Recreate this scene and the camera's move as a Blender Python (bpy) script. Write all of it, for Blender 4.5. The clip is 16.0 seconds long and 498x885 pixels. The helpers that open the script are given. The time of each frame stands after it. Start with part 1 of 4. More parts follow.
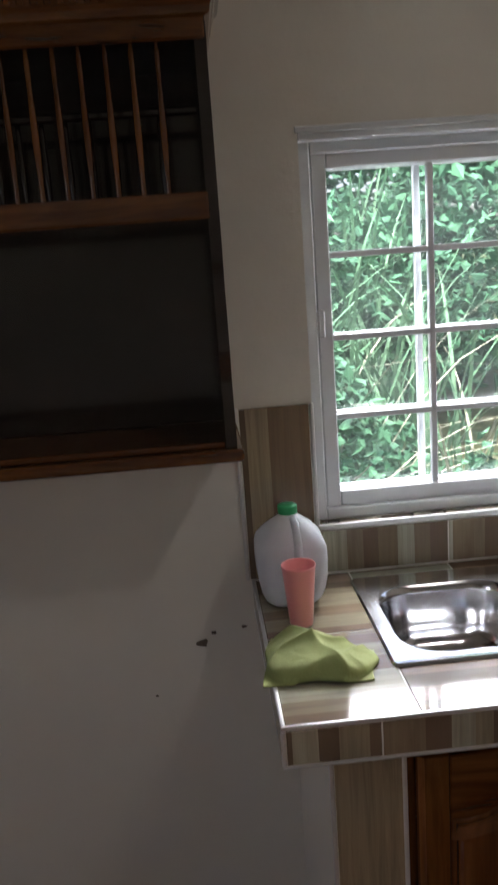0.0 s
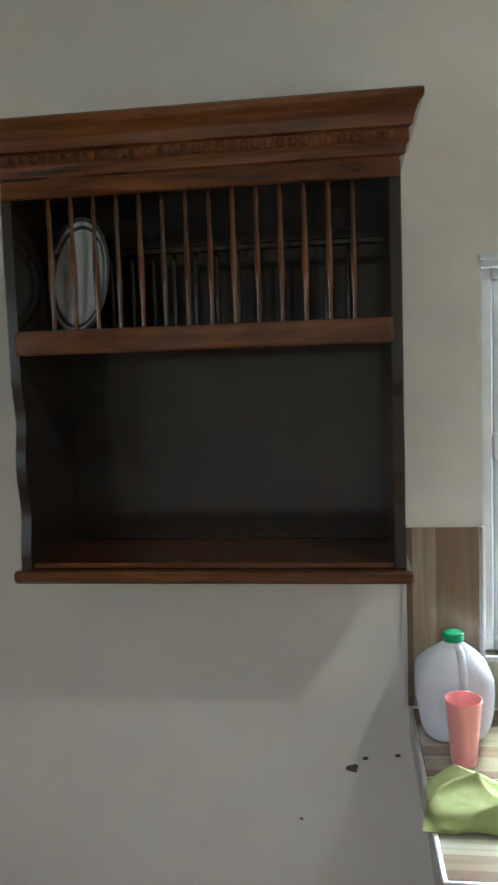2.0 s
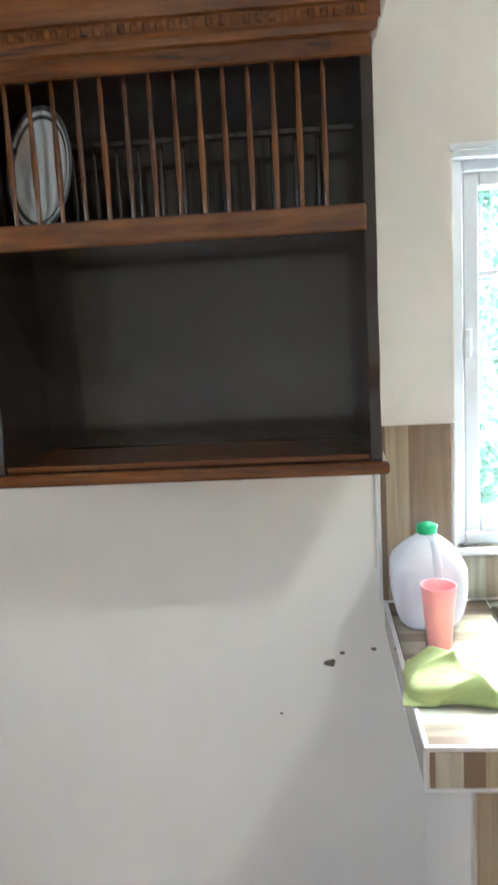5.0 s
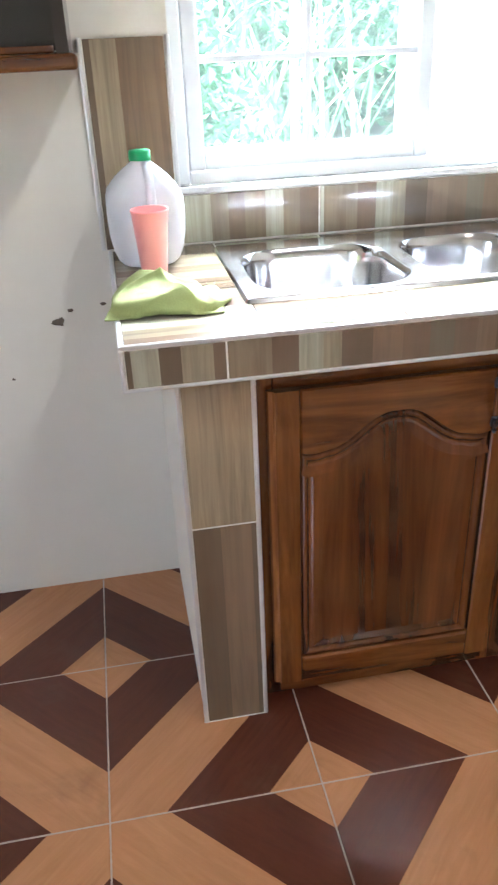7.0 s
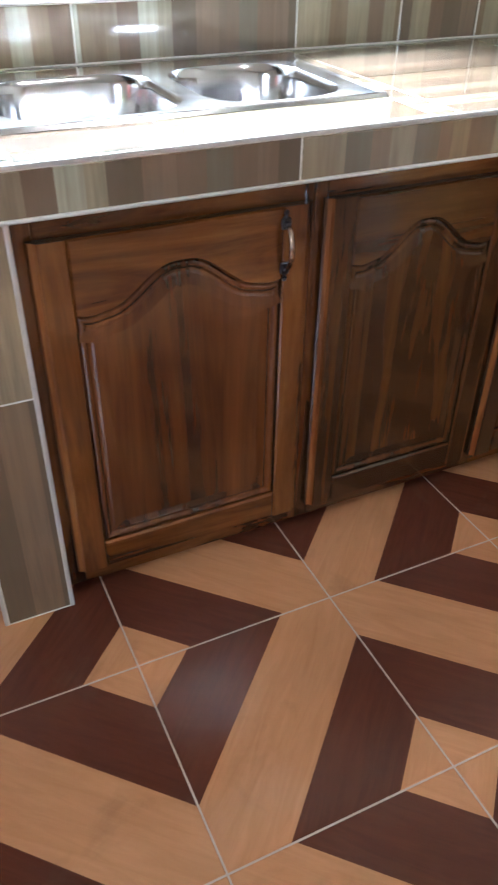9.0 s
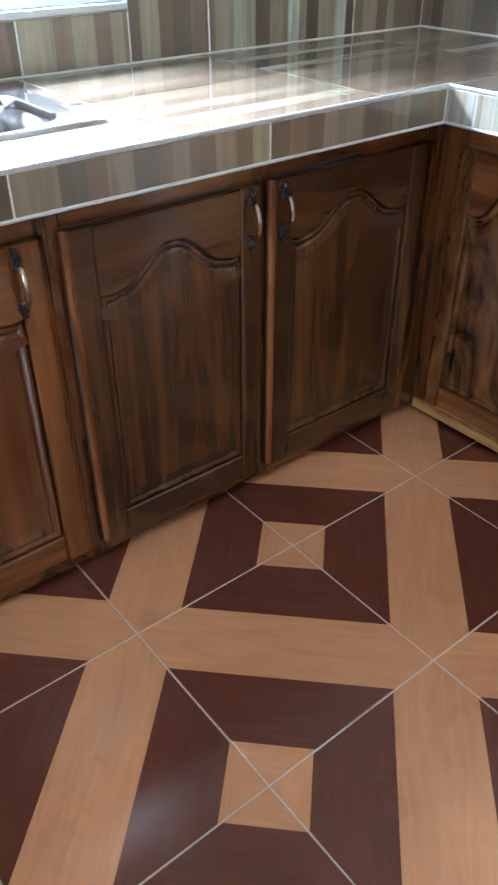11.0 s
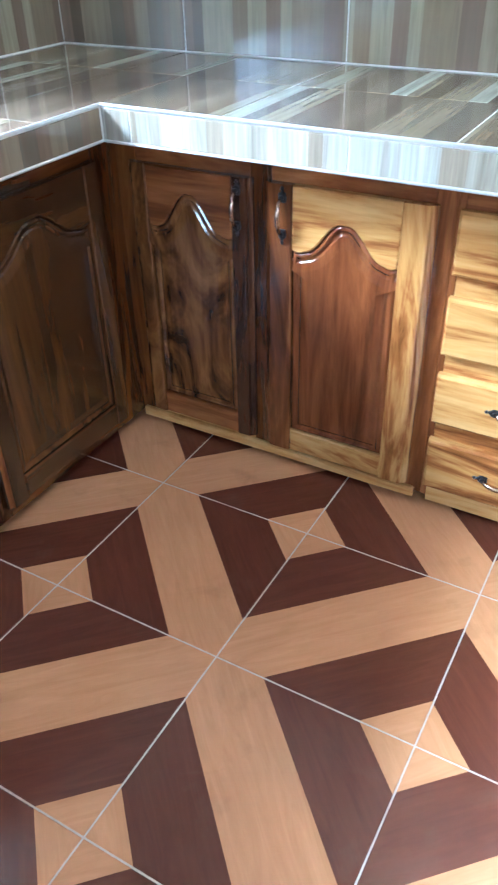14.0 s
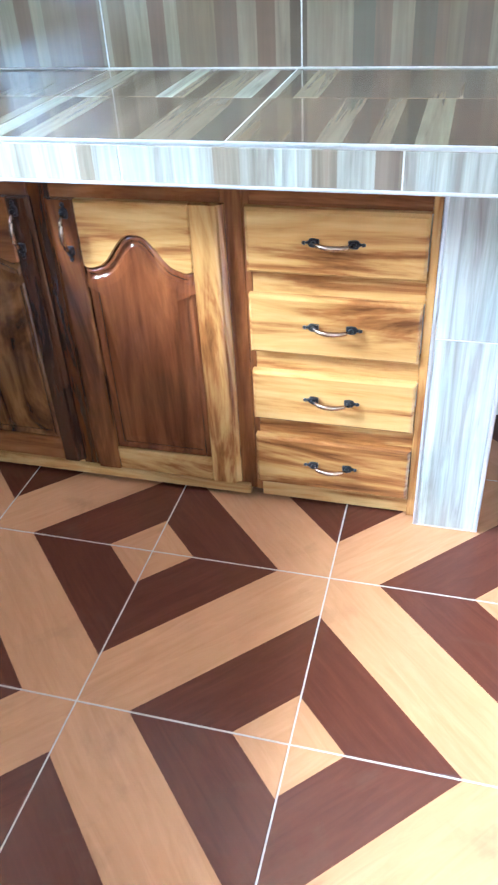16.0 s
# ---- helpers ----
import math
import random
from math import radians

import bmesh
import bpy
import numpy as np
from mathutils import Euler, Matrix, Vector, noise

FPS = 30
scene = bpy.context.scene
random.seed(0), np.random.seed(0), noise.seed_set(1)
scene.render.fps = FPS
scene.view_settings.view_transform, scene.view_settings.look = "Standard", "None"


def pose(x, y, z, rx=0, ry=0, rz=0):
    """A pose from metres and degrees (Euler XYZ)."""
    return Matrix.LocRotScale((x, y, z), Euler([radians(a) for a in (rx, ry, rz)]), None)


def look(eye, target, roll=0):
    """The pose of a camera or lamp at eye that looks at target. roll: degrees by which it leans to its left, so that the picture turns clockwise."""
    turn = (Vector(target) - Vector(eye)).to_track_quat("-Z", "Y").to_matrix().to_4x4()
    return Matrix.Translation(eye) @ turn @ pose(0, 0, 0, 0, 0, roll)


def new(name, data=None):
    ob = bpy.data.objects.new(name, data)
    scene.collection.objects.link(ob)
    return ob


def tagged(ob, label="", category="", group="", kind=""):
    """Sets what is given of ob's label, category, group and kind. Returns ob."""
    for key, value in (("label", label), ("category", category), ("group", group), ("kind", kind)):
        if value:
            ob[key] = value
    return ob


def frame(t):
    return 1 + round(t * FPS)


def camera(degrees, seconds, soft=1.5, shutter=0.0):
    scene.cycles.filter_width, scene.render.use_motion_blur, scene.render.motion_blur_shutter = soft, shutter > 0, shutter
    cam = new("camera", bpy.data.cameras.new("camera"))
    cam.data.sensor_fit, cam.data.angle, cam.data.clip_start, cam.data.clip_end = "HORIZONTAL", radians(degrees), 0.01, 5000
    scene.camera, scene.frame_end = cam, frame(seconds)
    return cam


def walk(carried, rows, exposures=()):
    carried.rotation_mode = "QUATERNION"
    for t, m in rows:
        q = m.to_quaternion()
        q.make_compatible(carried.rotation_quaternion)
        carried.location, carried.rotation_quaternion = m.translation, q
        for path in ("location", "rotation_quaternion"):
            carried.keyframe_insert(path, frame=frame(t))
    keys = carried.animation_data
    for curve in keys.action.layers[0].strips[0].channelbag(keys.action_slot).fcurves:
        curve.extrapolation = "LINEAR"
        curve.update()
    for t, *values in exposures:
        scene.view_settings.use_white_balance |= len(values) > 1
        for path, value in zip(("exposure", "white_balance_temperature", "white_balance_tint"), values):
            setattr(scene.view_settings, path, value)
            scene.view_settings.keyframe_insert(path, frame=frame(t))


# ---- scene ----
cam = camera(35.8, 16.0, soft=2.2, shutter=0.4)
PATH = [
    (0, (-0.007, 0.022, 1.569), (0.101, 1.97, 1.127), -4.2),
    (0.5, (-0.006, 0.013, 1.609), (0.071, 1.984, 1.281), -4.2),
    (1, (-0.019, 0.016, 1.605), (-0.065, 2.0, 1.364), -3.6),
    (1.5, (-0.038, 0.019, 1.609), (-0.192, 2.003, 1.412), -2.4),
    (2, (-0.054, 0.014, 1.606), (-0.307, 1.99, 1.433), -1.9),
    (2.5, (-0.073, 0.008, 1.596), (-0.401, 1.974, 1.431), -1.3),
    (3, (-0.078, 0.029, 1.568), (-0.413, 1.994, 1.409), -1.5),
    (3.2, (-0.092, 0.038, 1.557), (-0.419, 2.006, 1.417), -1.9),
    (5.3, (-0.078, 0.01, 1.507), (-0.169, 1.959, 1.066), -2.8),
    (5.5, (-0.061, 0.022, 1.461), (-0.089, 1.948, 0.924), -2.2),
    (6, (0.012, 0.017, 1.378), (0.098, 1.88, 0.655), -2.1),
    (6.5, (0.057, 0.027, 1.315), (0.223, 1.799, 0.402), -2.4),
    (7, (0.081, 0.013, 1.262), (0.366, 1.757, 0.325), -2.5),
    (7.5, (0.096, 0.009, 1.253), (0.424, 1.736, 0.298), -1.4),
    (8, (0.115, 0.028, 1.228), (0.578, 1.679, 0.199), -1.5),
    (8.2, (0.117, 0.045, 1.211), (0.643, 1.658, 0.152), -0.4),
    (8.5, (0.1, 0.045, 1.168), (0.74, 1.611, 0.101), 1.4),
    (9, (0.14, 0.085, 1.154), (0.84, 1.54, -0.025), 0.9),
    (9.5, (0.211, 0.049, 1.145), (0.992, 1.489, -0.003), -0.1),
    (9.7, (0.243, 0.046, 1.158), (1.04, 1.466, -0.003), -0.6),
    (11.8, (0.302, 0.051, 1.167), (1.464, 1.197, 0.012), 1.0),
    (12, (0.304, 0.054, 1.167), (1.493, 1.16, 0.0), 1.2),
    (12.5, (0.314, 0.049, 1.177), (1.56, 1.101, 0.019), 1.0),
    (13, (0.325, 0.042, 1.193), (1.609, 1.021, 0.012), 0.3),
    (13.5, (0.344, 0.025, 1.192), (1.678, 0.951, 0.024), -0.7),
    (14, (0.344, 0.016, 1.199), (1.752, 0.836, 0.04), -1.4),
    (14.5, (0.337, 0.028, 1.2), (1.786, 0.779, 0.044), -0.6),
    (15, (0.344, 0.022, 1.199), (1.856, 0.636, 0.042), -0.8),
    (15.5, (0.371, -0.002, 1.195), (1.895, 0.513, 0.007), -2.3),
    (16, (0.406, -0.014, 1.197), (1.958, 0.452, 0.024), -3.5),
]
EXPOSURES = [(0, 1.85, 6500, 17), (0.5, 2.1, 6300, 12), (2.5, 3.4, 5900, 5), (3.2, 3.6, 5900, 5), (5.5, 4.4, 5700, 7), (7, 4.25, 5900, 10),
             (9, 4.15, 5700, 9), (12, 4.4, 4900, 4), (14, 4.65, 4750, 3), (16, 4.75, 4800, 3)]
walk(cam, [(t, look(eye, target, roll)) for t, eye, target, roll in PATH], EXPOSURES)

rnd = random.Random(7)

# plan, in metres
NY, EX, WX, SY, TOP = 1.702, 2.24, -2.05, -2.63, 3.30   # inner faces of the walls, ceiling
CT, CB = 0.861, 0.787          # counter top and underside
CFY, CFX = 1.10, 1.64          # counter front edges
CLX = 0.070                    # counter's free end by the window
CEY = -0.30                    # counter's free end by the drawers
FFY, FFX = 1.190, 1.785        # face frames of the base cabinets
DFY, DFX = 1.168, 1.763        # fronts of the doors
WIN = (0.232, 1.27, 0.978, 1.838)
SINK = (0.288, 0.955, 1.245, 1.642)
TILE = 0.40
NODE = (1.15, 0.57)
BULB = (1.28, -0.18)           # unseen stand-in bulb, set along the rack shadow's direction

# ---------------------------------------------------------------- light
world = bpy.data.worlds.new("sky")
bpy.context.scene.world = world
world.use_nodes = True
wn = world.node_tree
sky = wn.nodes.new("ShaderNodeTexSky")
sky.sky_type = 'NISHITA'
sky.sun_disc = False
sky.dust_density = 5.0
sky.sun_elevation = math.radians(68)
sky.sun_rotation = math.radians(213)
wn.links.new(sky.outputs[0], wn.nodes["Background"].inputs[0])
wn.nodes["Background"].inputs[1].default_value = 0.15


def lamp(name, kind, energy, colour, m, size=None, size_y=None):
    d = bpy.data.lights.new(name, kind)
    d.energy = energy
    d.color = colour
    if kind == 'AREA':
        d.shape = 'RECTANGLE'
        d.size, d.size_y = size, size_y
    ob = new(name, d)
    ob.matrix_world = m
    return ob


sun = lamp("sun", 'SUN', 2.6, (1.0, 0.96, 0.88), look((-0.9, -1.4, 4.2), (0, 0, 0)))
sun.data.angle = math.radians(6.0)
# added fill from the west, no known window behind it
lamp("west_fill_light", 'AREA', 1.4, (0.84, 0.93, 1.0), look((WX - 0.03, -0.75, 1.50), (1.4, -0.60, 0.75)), 0.9, 1.0)
# stand-in for an unknown high source that throws the rack's shadow
bulb = lamp("stand_in_bulb_light", 'POINT', 5.2, (1.0, 0.96, 0.89), Matrix.Translation((BULB[0], BULB[1], TOP - 0.20)))
bulb.data.shadow_soft_size = 0.05
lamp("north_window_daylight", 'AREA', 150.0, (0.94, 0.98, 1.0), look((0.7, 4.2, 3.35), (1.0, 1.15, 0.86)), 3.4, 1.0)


# ---------------------------------------------------------------- materials
class Mat:
    def __init__(self, name, rough=0.5, metal=0.0):
        self.m = bpy.data.materials.new(name)
        self.m.use_nodes = True
        self.t = self.m.node_tree
        self.b = self.t.nodes["Principled BSDF"]
        self.b.inputs["Roughness"].default_value = rough
        self.b.inputs["Metallic"].default_value = metal

    def n(self, kind, **kw):
        node = self.t.nodes.new(kind)
        for k, v in kw.items():
            node.inputs[k].default_value = v
        return node

    def link(self, a, b):
        self.t.links.new(a, b)

    def math(self, op, a, b=None, clamp=False):
        node = self.t.nodes.new("ShaderNodeMath")
        node.operation = op
        node.use_clamp = clamp
        for i, v in enumerate((a, b)):
            if v is None:
                continue
            if isinstance(v, (int, float)):
                node.inputs[i].default_value = v
            else:
                self.link(v, node.inputs[i])
        return node.outputs[0]

    def ramp(self, fac, stops, mode='LINEAR'):
        node = self.t.nodes.new("ShaderNodeValToRGB")
        cr = node.color_ramp
        cr.interpolation = mode
        while len(cr.elements) < len(stops):
            cr.elements.new(0.5)
        for e, (p, c) in zip(cr.elements, stops):
            e.position = p
            e.color = (*c, 1)
        self.link(fac, node.inputs[0])
        return node.outputs[0]

    def mix(self, fac, a, b, mode='MIX'):
        node = self.t.nodes.new("ShaderNodeMix")
        node.data_type = 'RGBA'
        node.blend_type = mode
        for i, v in ((0, fac), (6, a), (7, b)):
            if isinstance(v, (int, float)):
                node.inputs[i].default_value = v
            elif isinstance(v, tuple):
                node.inputs[i].default_value = (*v, 1)
            else:
                self.link(v, node.inputs[i])
        return node.outputs[2]

    def coords(self, scale=(1, 1, 1), jitter=0.0):
        tc = self.n("ShaderNodeTexCoord")
        mp = self.n("ShaderNodeMapping")
        self.link(tc.outputs["Object"], mp.inputs[0])
        mp.inputs["Scale"].default_value = scale
        if jitter:
            oi = self.n("ShaderNodeObjectInfo")
            self.link(self.math('MULTIPLY', oi.outputs["Random"], jitter), mp.inputs["Location"])
        return mp.outputs[0]

    def noise(self, vec, scale, detail=4, rough=0.55, dist=0.0):
        node = self.n("ShaderNodeTexNoise", Scale=scale, Detail=detail, Roughness=rough, Distortion=dist)
        self.link(vec, node.inputs["Vector"])
        return node.outputs["Fac"]

    def bump(self, height, strength, dist=0.002):
        node = self.n("ShaderNodeBump", Strength=strength, Distance=dist)
        self.link(height, node.inputs["Height"])
        self.link(node.outputs[0], self.b.inputs["Normal"])

    def base(self, c):
        if isinstance(c, tuple):
            self.b.inputs["Base Color"].default_value = (*c, 1)
        else:
            self.link(c, self.b.inputs["Base Color"])

    def rough(self, fac, lo, hi):
        node = self.n("ShaderNodeMapRange")
        node.inputs["To Min"].default_value = lo
        node.inputs["To Max"].default_value = hi
        self.link(fac, node.inputs[0])
        self.link(node.outputs[0], self.b.inputs["Roughness"])


def plain(name, colour, rough=0.5, metal=0.0, vary=0.12, scale=30.0, bump=0.0):
    m = Mat(name, rough, metal)
    v = m.coords()
    f = m.noise(v, scale, 5)
    m.base(m.mix(f, tuple(c * (1 - vary) for c in colour), tuple(min(1, c * (1 + vary)) for c in colour)))
    m.rough(m.noise(v, scale * 0.3, 3), max(0.02, rough - 0.06), rough + 0.06)
    if bump:
        m.bump(f, bump)
    return m.m


def wood(name, axis, stops, gloss=0.18, wave=1.0, relief=0.12, stretch=1.5, warp=2.0):
    m = Mat(name, gloss)
    sc = [11.0, 11.0, 11.0]
    sc["xyz".index(axis)] = stretch
    v = m.coords(tuple(sc), 17.0)
    big = m.noise(v, 0.95 * wave, 5, 0.6, warp)
    sc2 = [120.0, 120.0, 120.0]
    sc2["xyz".index(axis)] = 3.0
    v2 = m.coords(tuple(sc2), 5.0)
    fine = m.noise(v2, 1.0, 5, 0.6)
    sc3 = [28.0, 28.0, 28.0]
    sc3["xyz".index(axis)] = 2.2
    mid = m.noise(m.coords(tuple(sc3), 9.0), 1.0 * wave, 4, 0.6, 1.4)
    big = m.math('ADD', m.math('MULTIPLY', big, 0.72), m.math('MULTIPLY', mid, 0.28))
    big = m.math('ADD', m.math('MULTIPLY', m.math('SUBTRACT', big, 0.5), 1.3), 0.5)
    oi = m.n("ShaderNodeObjectInfo")
    f = m.math('ADD', big, m.math('MULTIPLY', m.math('SUBTRACT', oi.outputs["Random"], 0.5), 0.10))
    c = m.ramp(f, stops)
    c = m.mix(m.math('MULTIPLY', fine, 0.26), c, (0.04, 0.013, 0.004), 'MIX')
    m.base(c)
    m.rough(fine, gloss - 0.05, gloss + 0.08)
    m.b.inputs["Coat Weight"].default_value = 0.7
    m.b.inputs["Coat Roughness"].default_value = 0.06
    m.bump(m.math('ADD', fine, m.math('MULTIPLY', big, 2.0)), relief, 0.001)
    return m.m


GOLD = [(0.28, (0.13, 0.042, 0.010)), (0.39, (0.33, 0.125, 0.030)), (0.49, (0.55, 0.28, 0.080)), (0.66, (0.68, 0.40, 0.140))]
MID = [(0.30, (0.07, 0.020, 0.006)), (0.45, (0.17, 0.052, 0.014)), (0.58, (0.27, 0.095, 0.026)), (0.72, (0.36, 0.15, 0.045))]
RED = [(0.30, (0.075, 0.020, 0.007)), (0.48, (0.16, 0.045, 0.014)), (0.60, (0.22, 0.068, 0.020)), (0.75, (0.30, 0.105, 0.032))]
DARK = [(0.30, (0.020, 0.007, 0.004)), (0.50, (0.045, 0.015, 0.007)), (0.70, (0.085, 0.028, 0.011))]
W_GOLD = {a: wood("golden_varnished_wood_" + a, a, GOLD) for a in "xyz"}
W_MID = {a: wood("brown_varnished_wood_" + a, a, MID) for a in "xyz"}
W_RED = {a: wood("red_varnished_wood_" + a, a, RED) for a in "xz"}
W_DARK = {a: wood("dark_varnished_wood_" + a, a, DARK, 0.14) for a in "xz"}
# MID scaled down: dim light on the north run put into the colour
W_DIM = {a: wood("dim_brown_varnished_wood_" + a, a, [(p, tuple(v * k for v, k in zip(c, (0.50, 0.44, 0.30)))) for p, c in MID]) for a in "xz"}
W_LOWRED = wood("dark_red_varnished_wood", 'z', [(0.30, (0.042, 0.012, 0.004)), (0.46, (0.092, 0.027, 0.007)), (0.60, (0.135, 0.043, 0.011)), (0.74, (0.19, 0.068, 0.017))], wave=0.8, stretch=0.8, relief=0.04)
# darker door wood: light falloff towards the corner is painted into it
W_CORNER_SHADE = {a: wood("corner_shaded_wood_" + a, a, [(0.30, (0.026, 0.0085, 0.0025)), (0.48, (0.052, 0.019, 0.005)), (0.62, (0.080, 0.031, 0.008)), (0.76, (0.13, 0.055, 0.014))], 0.22, wave=0.8, stretch=0.8, relief=0.04) for a in "xz"}
for m in W_CORNER_SHADE.values():
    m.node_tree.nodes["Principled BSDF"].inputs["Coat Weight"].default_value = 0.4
# rack wood: MID scaled down, part of the rack's shade is in the colour
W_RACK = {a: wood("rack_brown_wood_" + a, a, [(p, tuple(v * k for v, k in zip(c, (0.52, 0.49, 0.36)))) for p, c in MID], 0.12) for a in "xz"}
# inner boards: dark varnish, with the compartment's shade painted in as near-black
W_RACK_SHADE = wood("shaded_rack_wood", 'z', [(0.3, (0.012, 0.0095, 0.0085)), (0.7, (0.022, 0.017, 0.0145))], 0.17, relief=0.01)
W_RACK_SHADE.node_tree.nodes["Principled BSDF"].inputs["Coat Weight"].default_value = 0.35
W_FIG = wood("figured_heartwood", 'z', [(0.30, (0.032, 0.010, 0.004)), (0.45, (0.085, 0.028, 0.008)), (0.57, (0.18, 0.070, 0.019)), (0.74, (0.31, 0.140, 0.040))], 0.14, 0.62, 0.05, 4.6, 3.2)


def striped_tile(name, stops):
    m = Mat(name, 0.10)
    tc = m.n("ShaderNodeTexCoord")
    sx = m.n("ShaderNodeSeparateXYZ")
    m.link(tc.outputs["Object"], sx.inputs[0])
    oi = m.n("ShaderNodeObjectInfo")
    r = m.math('MULTIPLY', oi.outputs["Random"], 97.0)
    w = m.math('ADD', m.math('MULTIPLY', sx.outputs[0], 24.0), r)
    vo = m.t.nodes.new("ShaderNodeTexVoronoi")
    vo.voronoi_dimensions = '1D'
    vo.inputs["Scale"].default_value = 1.0
    vo.inputs["Randomness"].default_value = 1.0
    m.link(w, vo.inputs["W"])
    sc = m.n("ShaderNodeSeparateColor")
    m.link(vo.outputs["Color"], sc.inputs[0])
    c = m.ramp(sc.outputs[0], stops, 'CONSTANT')
    v = m.coords((75.0, 3.5, 75.0), 13.0)
    grain = m.noise(v, 1.0, 5, 0.6, 0.6)
    c = m.mix(m.ramp(grain, [(0.36, (0, 0, 0)), (0.72, (0.62, 0.62, 0.62))]), c, (0.085, 0.052, 0.032))
    c = m.mix(m.math('MULTIPLY', m.noise(m.coords((9, 2, 9), 3.0), 1.0, 3), 0.22), c, (0.40, 0.40, 0.33))
    m.base(c)
    m.rough(m.noise(m.coords((6, 6, 6)), 3.0, 3), 0.055, 0.105)
    m.b.inputs["IOR"].default_value = 1.62
    m.bump(m.math('ADD', m.math('MULTIPLY', grain, 0.12), m.noise(m.coords((7, 7, 7), 4.0), 1.0, 2)), 0.05, 0.004)
    return m.m


def floor_tile():
    m = Mat("patterned_floor_tile", 0.2)
    tc = m.n("ShaderNodeTexCoord")
    sx = m.n("ShaderNodeSeparateXYZ")
    m.link(tc.outputs["Object"], sx.inputs[0])
    s = m.math('ADD', sx.outputs[0], sx.outputs[1])
    d = m.math('MINIMUM', s, m.math('SUBTRACT', 2 * TILE, s))
    dark = m.math('MULTIPLY', m.math('GREATER_THAN', d, 0.25 * TILE), m.math('LESS_THAN', d, 0.733 * TILE))
    dg = m.n("ShaderNodeMapping")
    m.link(tc.outputs["Object"], dg.inputs[0])
    dg.inputs["Rotation"].default_value = (0, 0, math.radians(45))
    st = m.n("ShaderNodeMapping")
    m.link(dg.outputs[0], st.inputs[0])
    st.inputs["Scale"].default_value = (6.0, 52.0, 1.0)
    oi = m.n("ShaderNodeObjectInfo")
    m.link(m.math('MULTIPLY', oi.outputs["Random"], 31.0), st.inputs["Location"])
    g = m.noise(st.outputs[0], 1.0, 5, 0.62, 1.2)
    cloud = m.noise(m.coords((7, 7, 7), 9.0), 1.0, 4)
    light = m.mix(g, (0.55, 0.275, 0.128), (0.30, 0.128, 0.052))
    light = m.mix(m.math('MULTIPLY', cloud, 0.5), light, (0.43, 0.205, 0.092))
    deep = m.mix(g, (0.120, 0.033, 0.017), (0.048, 0.0135, 0.0075))
    deep = m.mix(m.math('MULTIPLY', cloud, 0.5), deep, (0.080, 0.026, 0.015))
    grime = m.noise(m.coords((5, 5, 5), 21.0), 1.0, 5, 0.6, 0.5)
    gr_f = m.ramp(grime, [(0.58, (0, 0, 0)), (0.76, (0.42, 0.42, 0.42))])
    m.base(m.mix(gr_f, m.mix(dark, light, deep), (0.10, 0.055, 0.035)))
    smear = m.noise(m.coords((3, 3, 3), 4.0), 1.6, 5, 0.6)
    m.rough(smear, 0.17, 0.27)
    m.bump(m.noise(m.coords((30, 30, 30)), 1.0, 3), 0.02, 0.002)
    return m.m


def wall_paint(name, colour):
    m = Mat(name, 0.75)
    v = m.coords()
    a = m.noise(v, 1.6, 5, 0.6)
    b = m.noise(v, 14.0, 4, 0.6)
    c = m.mix(a, tuple(x * 0.90 for x in colour), tuple(min(1, x * 1.05) for x in colour))
    c = m.mix(m.math('MULTIPLY', b, 0.12), c, tuple(x * 0.75 for x in colour))
    m.base(c)
    m.bump(m.math('ADD', m.noise(v, 90.0, 4), m.math('MULTIPLY', b, 2.0)), 0.12, 0.003)
    return m.m


def glass(name, tint=(1, 1, 1), rough=0.0):
    m = Mat(name, rough)
    m.b.inputs["Transmission Weight"].default_value = 1.0
    m.b.inputs["IOR"].default_value = 1.45
    m.base(tint)
    haze = m.n("ShaderNodeBsdfTranslucent")
    haze.inputs[0].default_value = (0.80, 0.92, 0.90, 1)
    mx = m.n("ShaderNodeMixShader")
    mx.inputs[0].default_value = 0.005
    out = m.t.nodes["Material Output"]
    m.link(m.b.outputs[0], mx.inputs[1])
    m.link(haze.outputs[0], mx.inputs[2])
    m.link(mx.outputs[0], out.inputs[0])
    return m.m


def leafy(name, a, b, rough=0.75):
    m = Mat(name, rough)
    ge = m.n("ShaderNodeNewGeometry")
    m.base(m.mix(ge.outputs["Random Per Island"], a, b))
    m.b.inputs["Subsurface Weight"].default_value = 0.0
    m.b.inputs["Transmission Weight"].default_value = 0.0
    return m.m


M_STRIPE = striped_tile("striped_wood_look_tile", [(0.0, (0.075, 0.045, 0.024)), (0.14, (0.18, 0.125, 0.070)), (0.28, (0.28, 0.235, 0.150)), (0.42, (0.125, 0.072, 0.042)), (0.54, (0.215, 0.160, 0.100)),
                                                   (0.66, (0.36, 0.35, 0.26)), (0.76, (0.15, 0.092, 0.056)), (0.86, (0.46, 0.47, 0.38)), (0.94, (0.10, 0.080, 0.052))])
# striped tile with a brighter ramp, daylight on the east edge painted in
M_LIT = striped_tile("lit_striped_tile", [(0.0, (0.30, 0.24, 0.17)), (0.2, (0.48, 0.46, 0.39)), (0.5, (0.38, 0.34, 0.27)), (0.65, (0.56, 0.56, 0.49)), (0.9, (0.24, 0.18, 0.13))])
M_BROWN = striped_tile("brown_striped_tile", [(0.0, (0.115, 0.068, 0.034)), (0.22, (0.33, 0.250, 0.150)), (0.42, (0.19, 0.110, 0.056)), (0.62, (0.27, 0.185, 0.105)), (0.80, (0.105, 0.066, 0.036))])
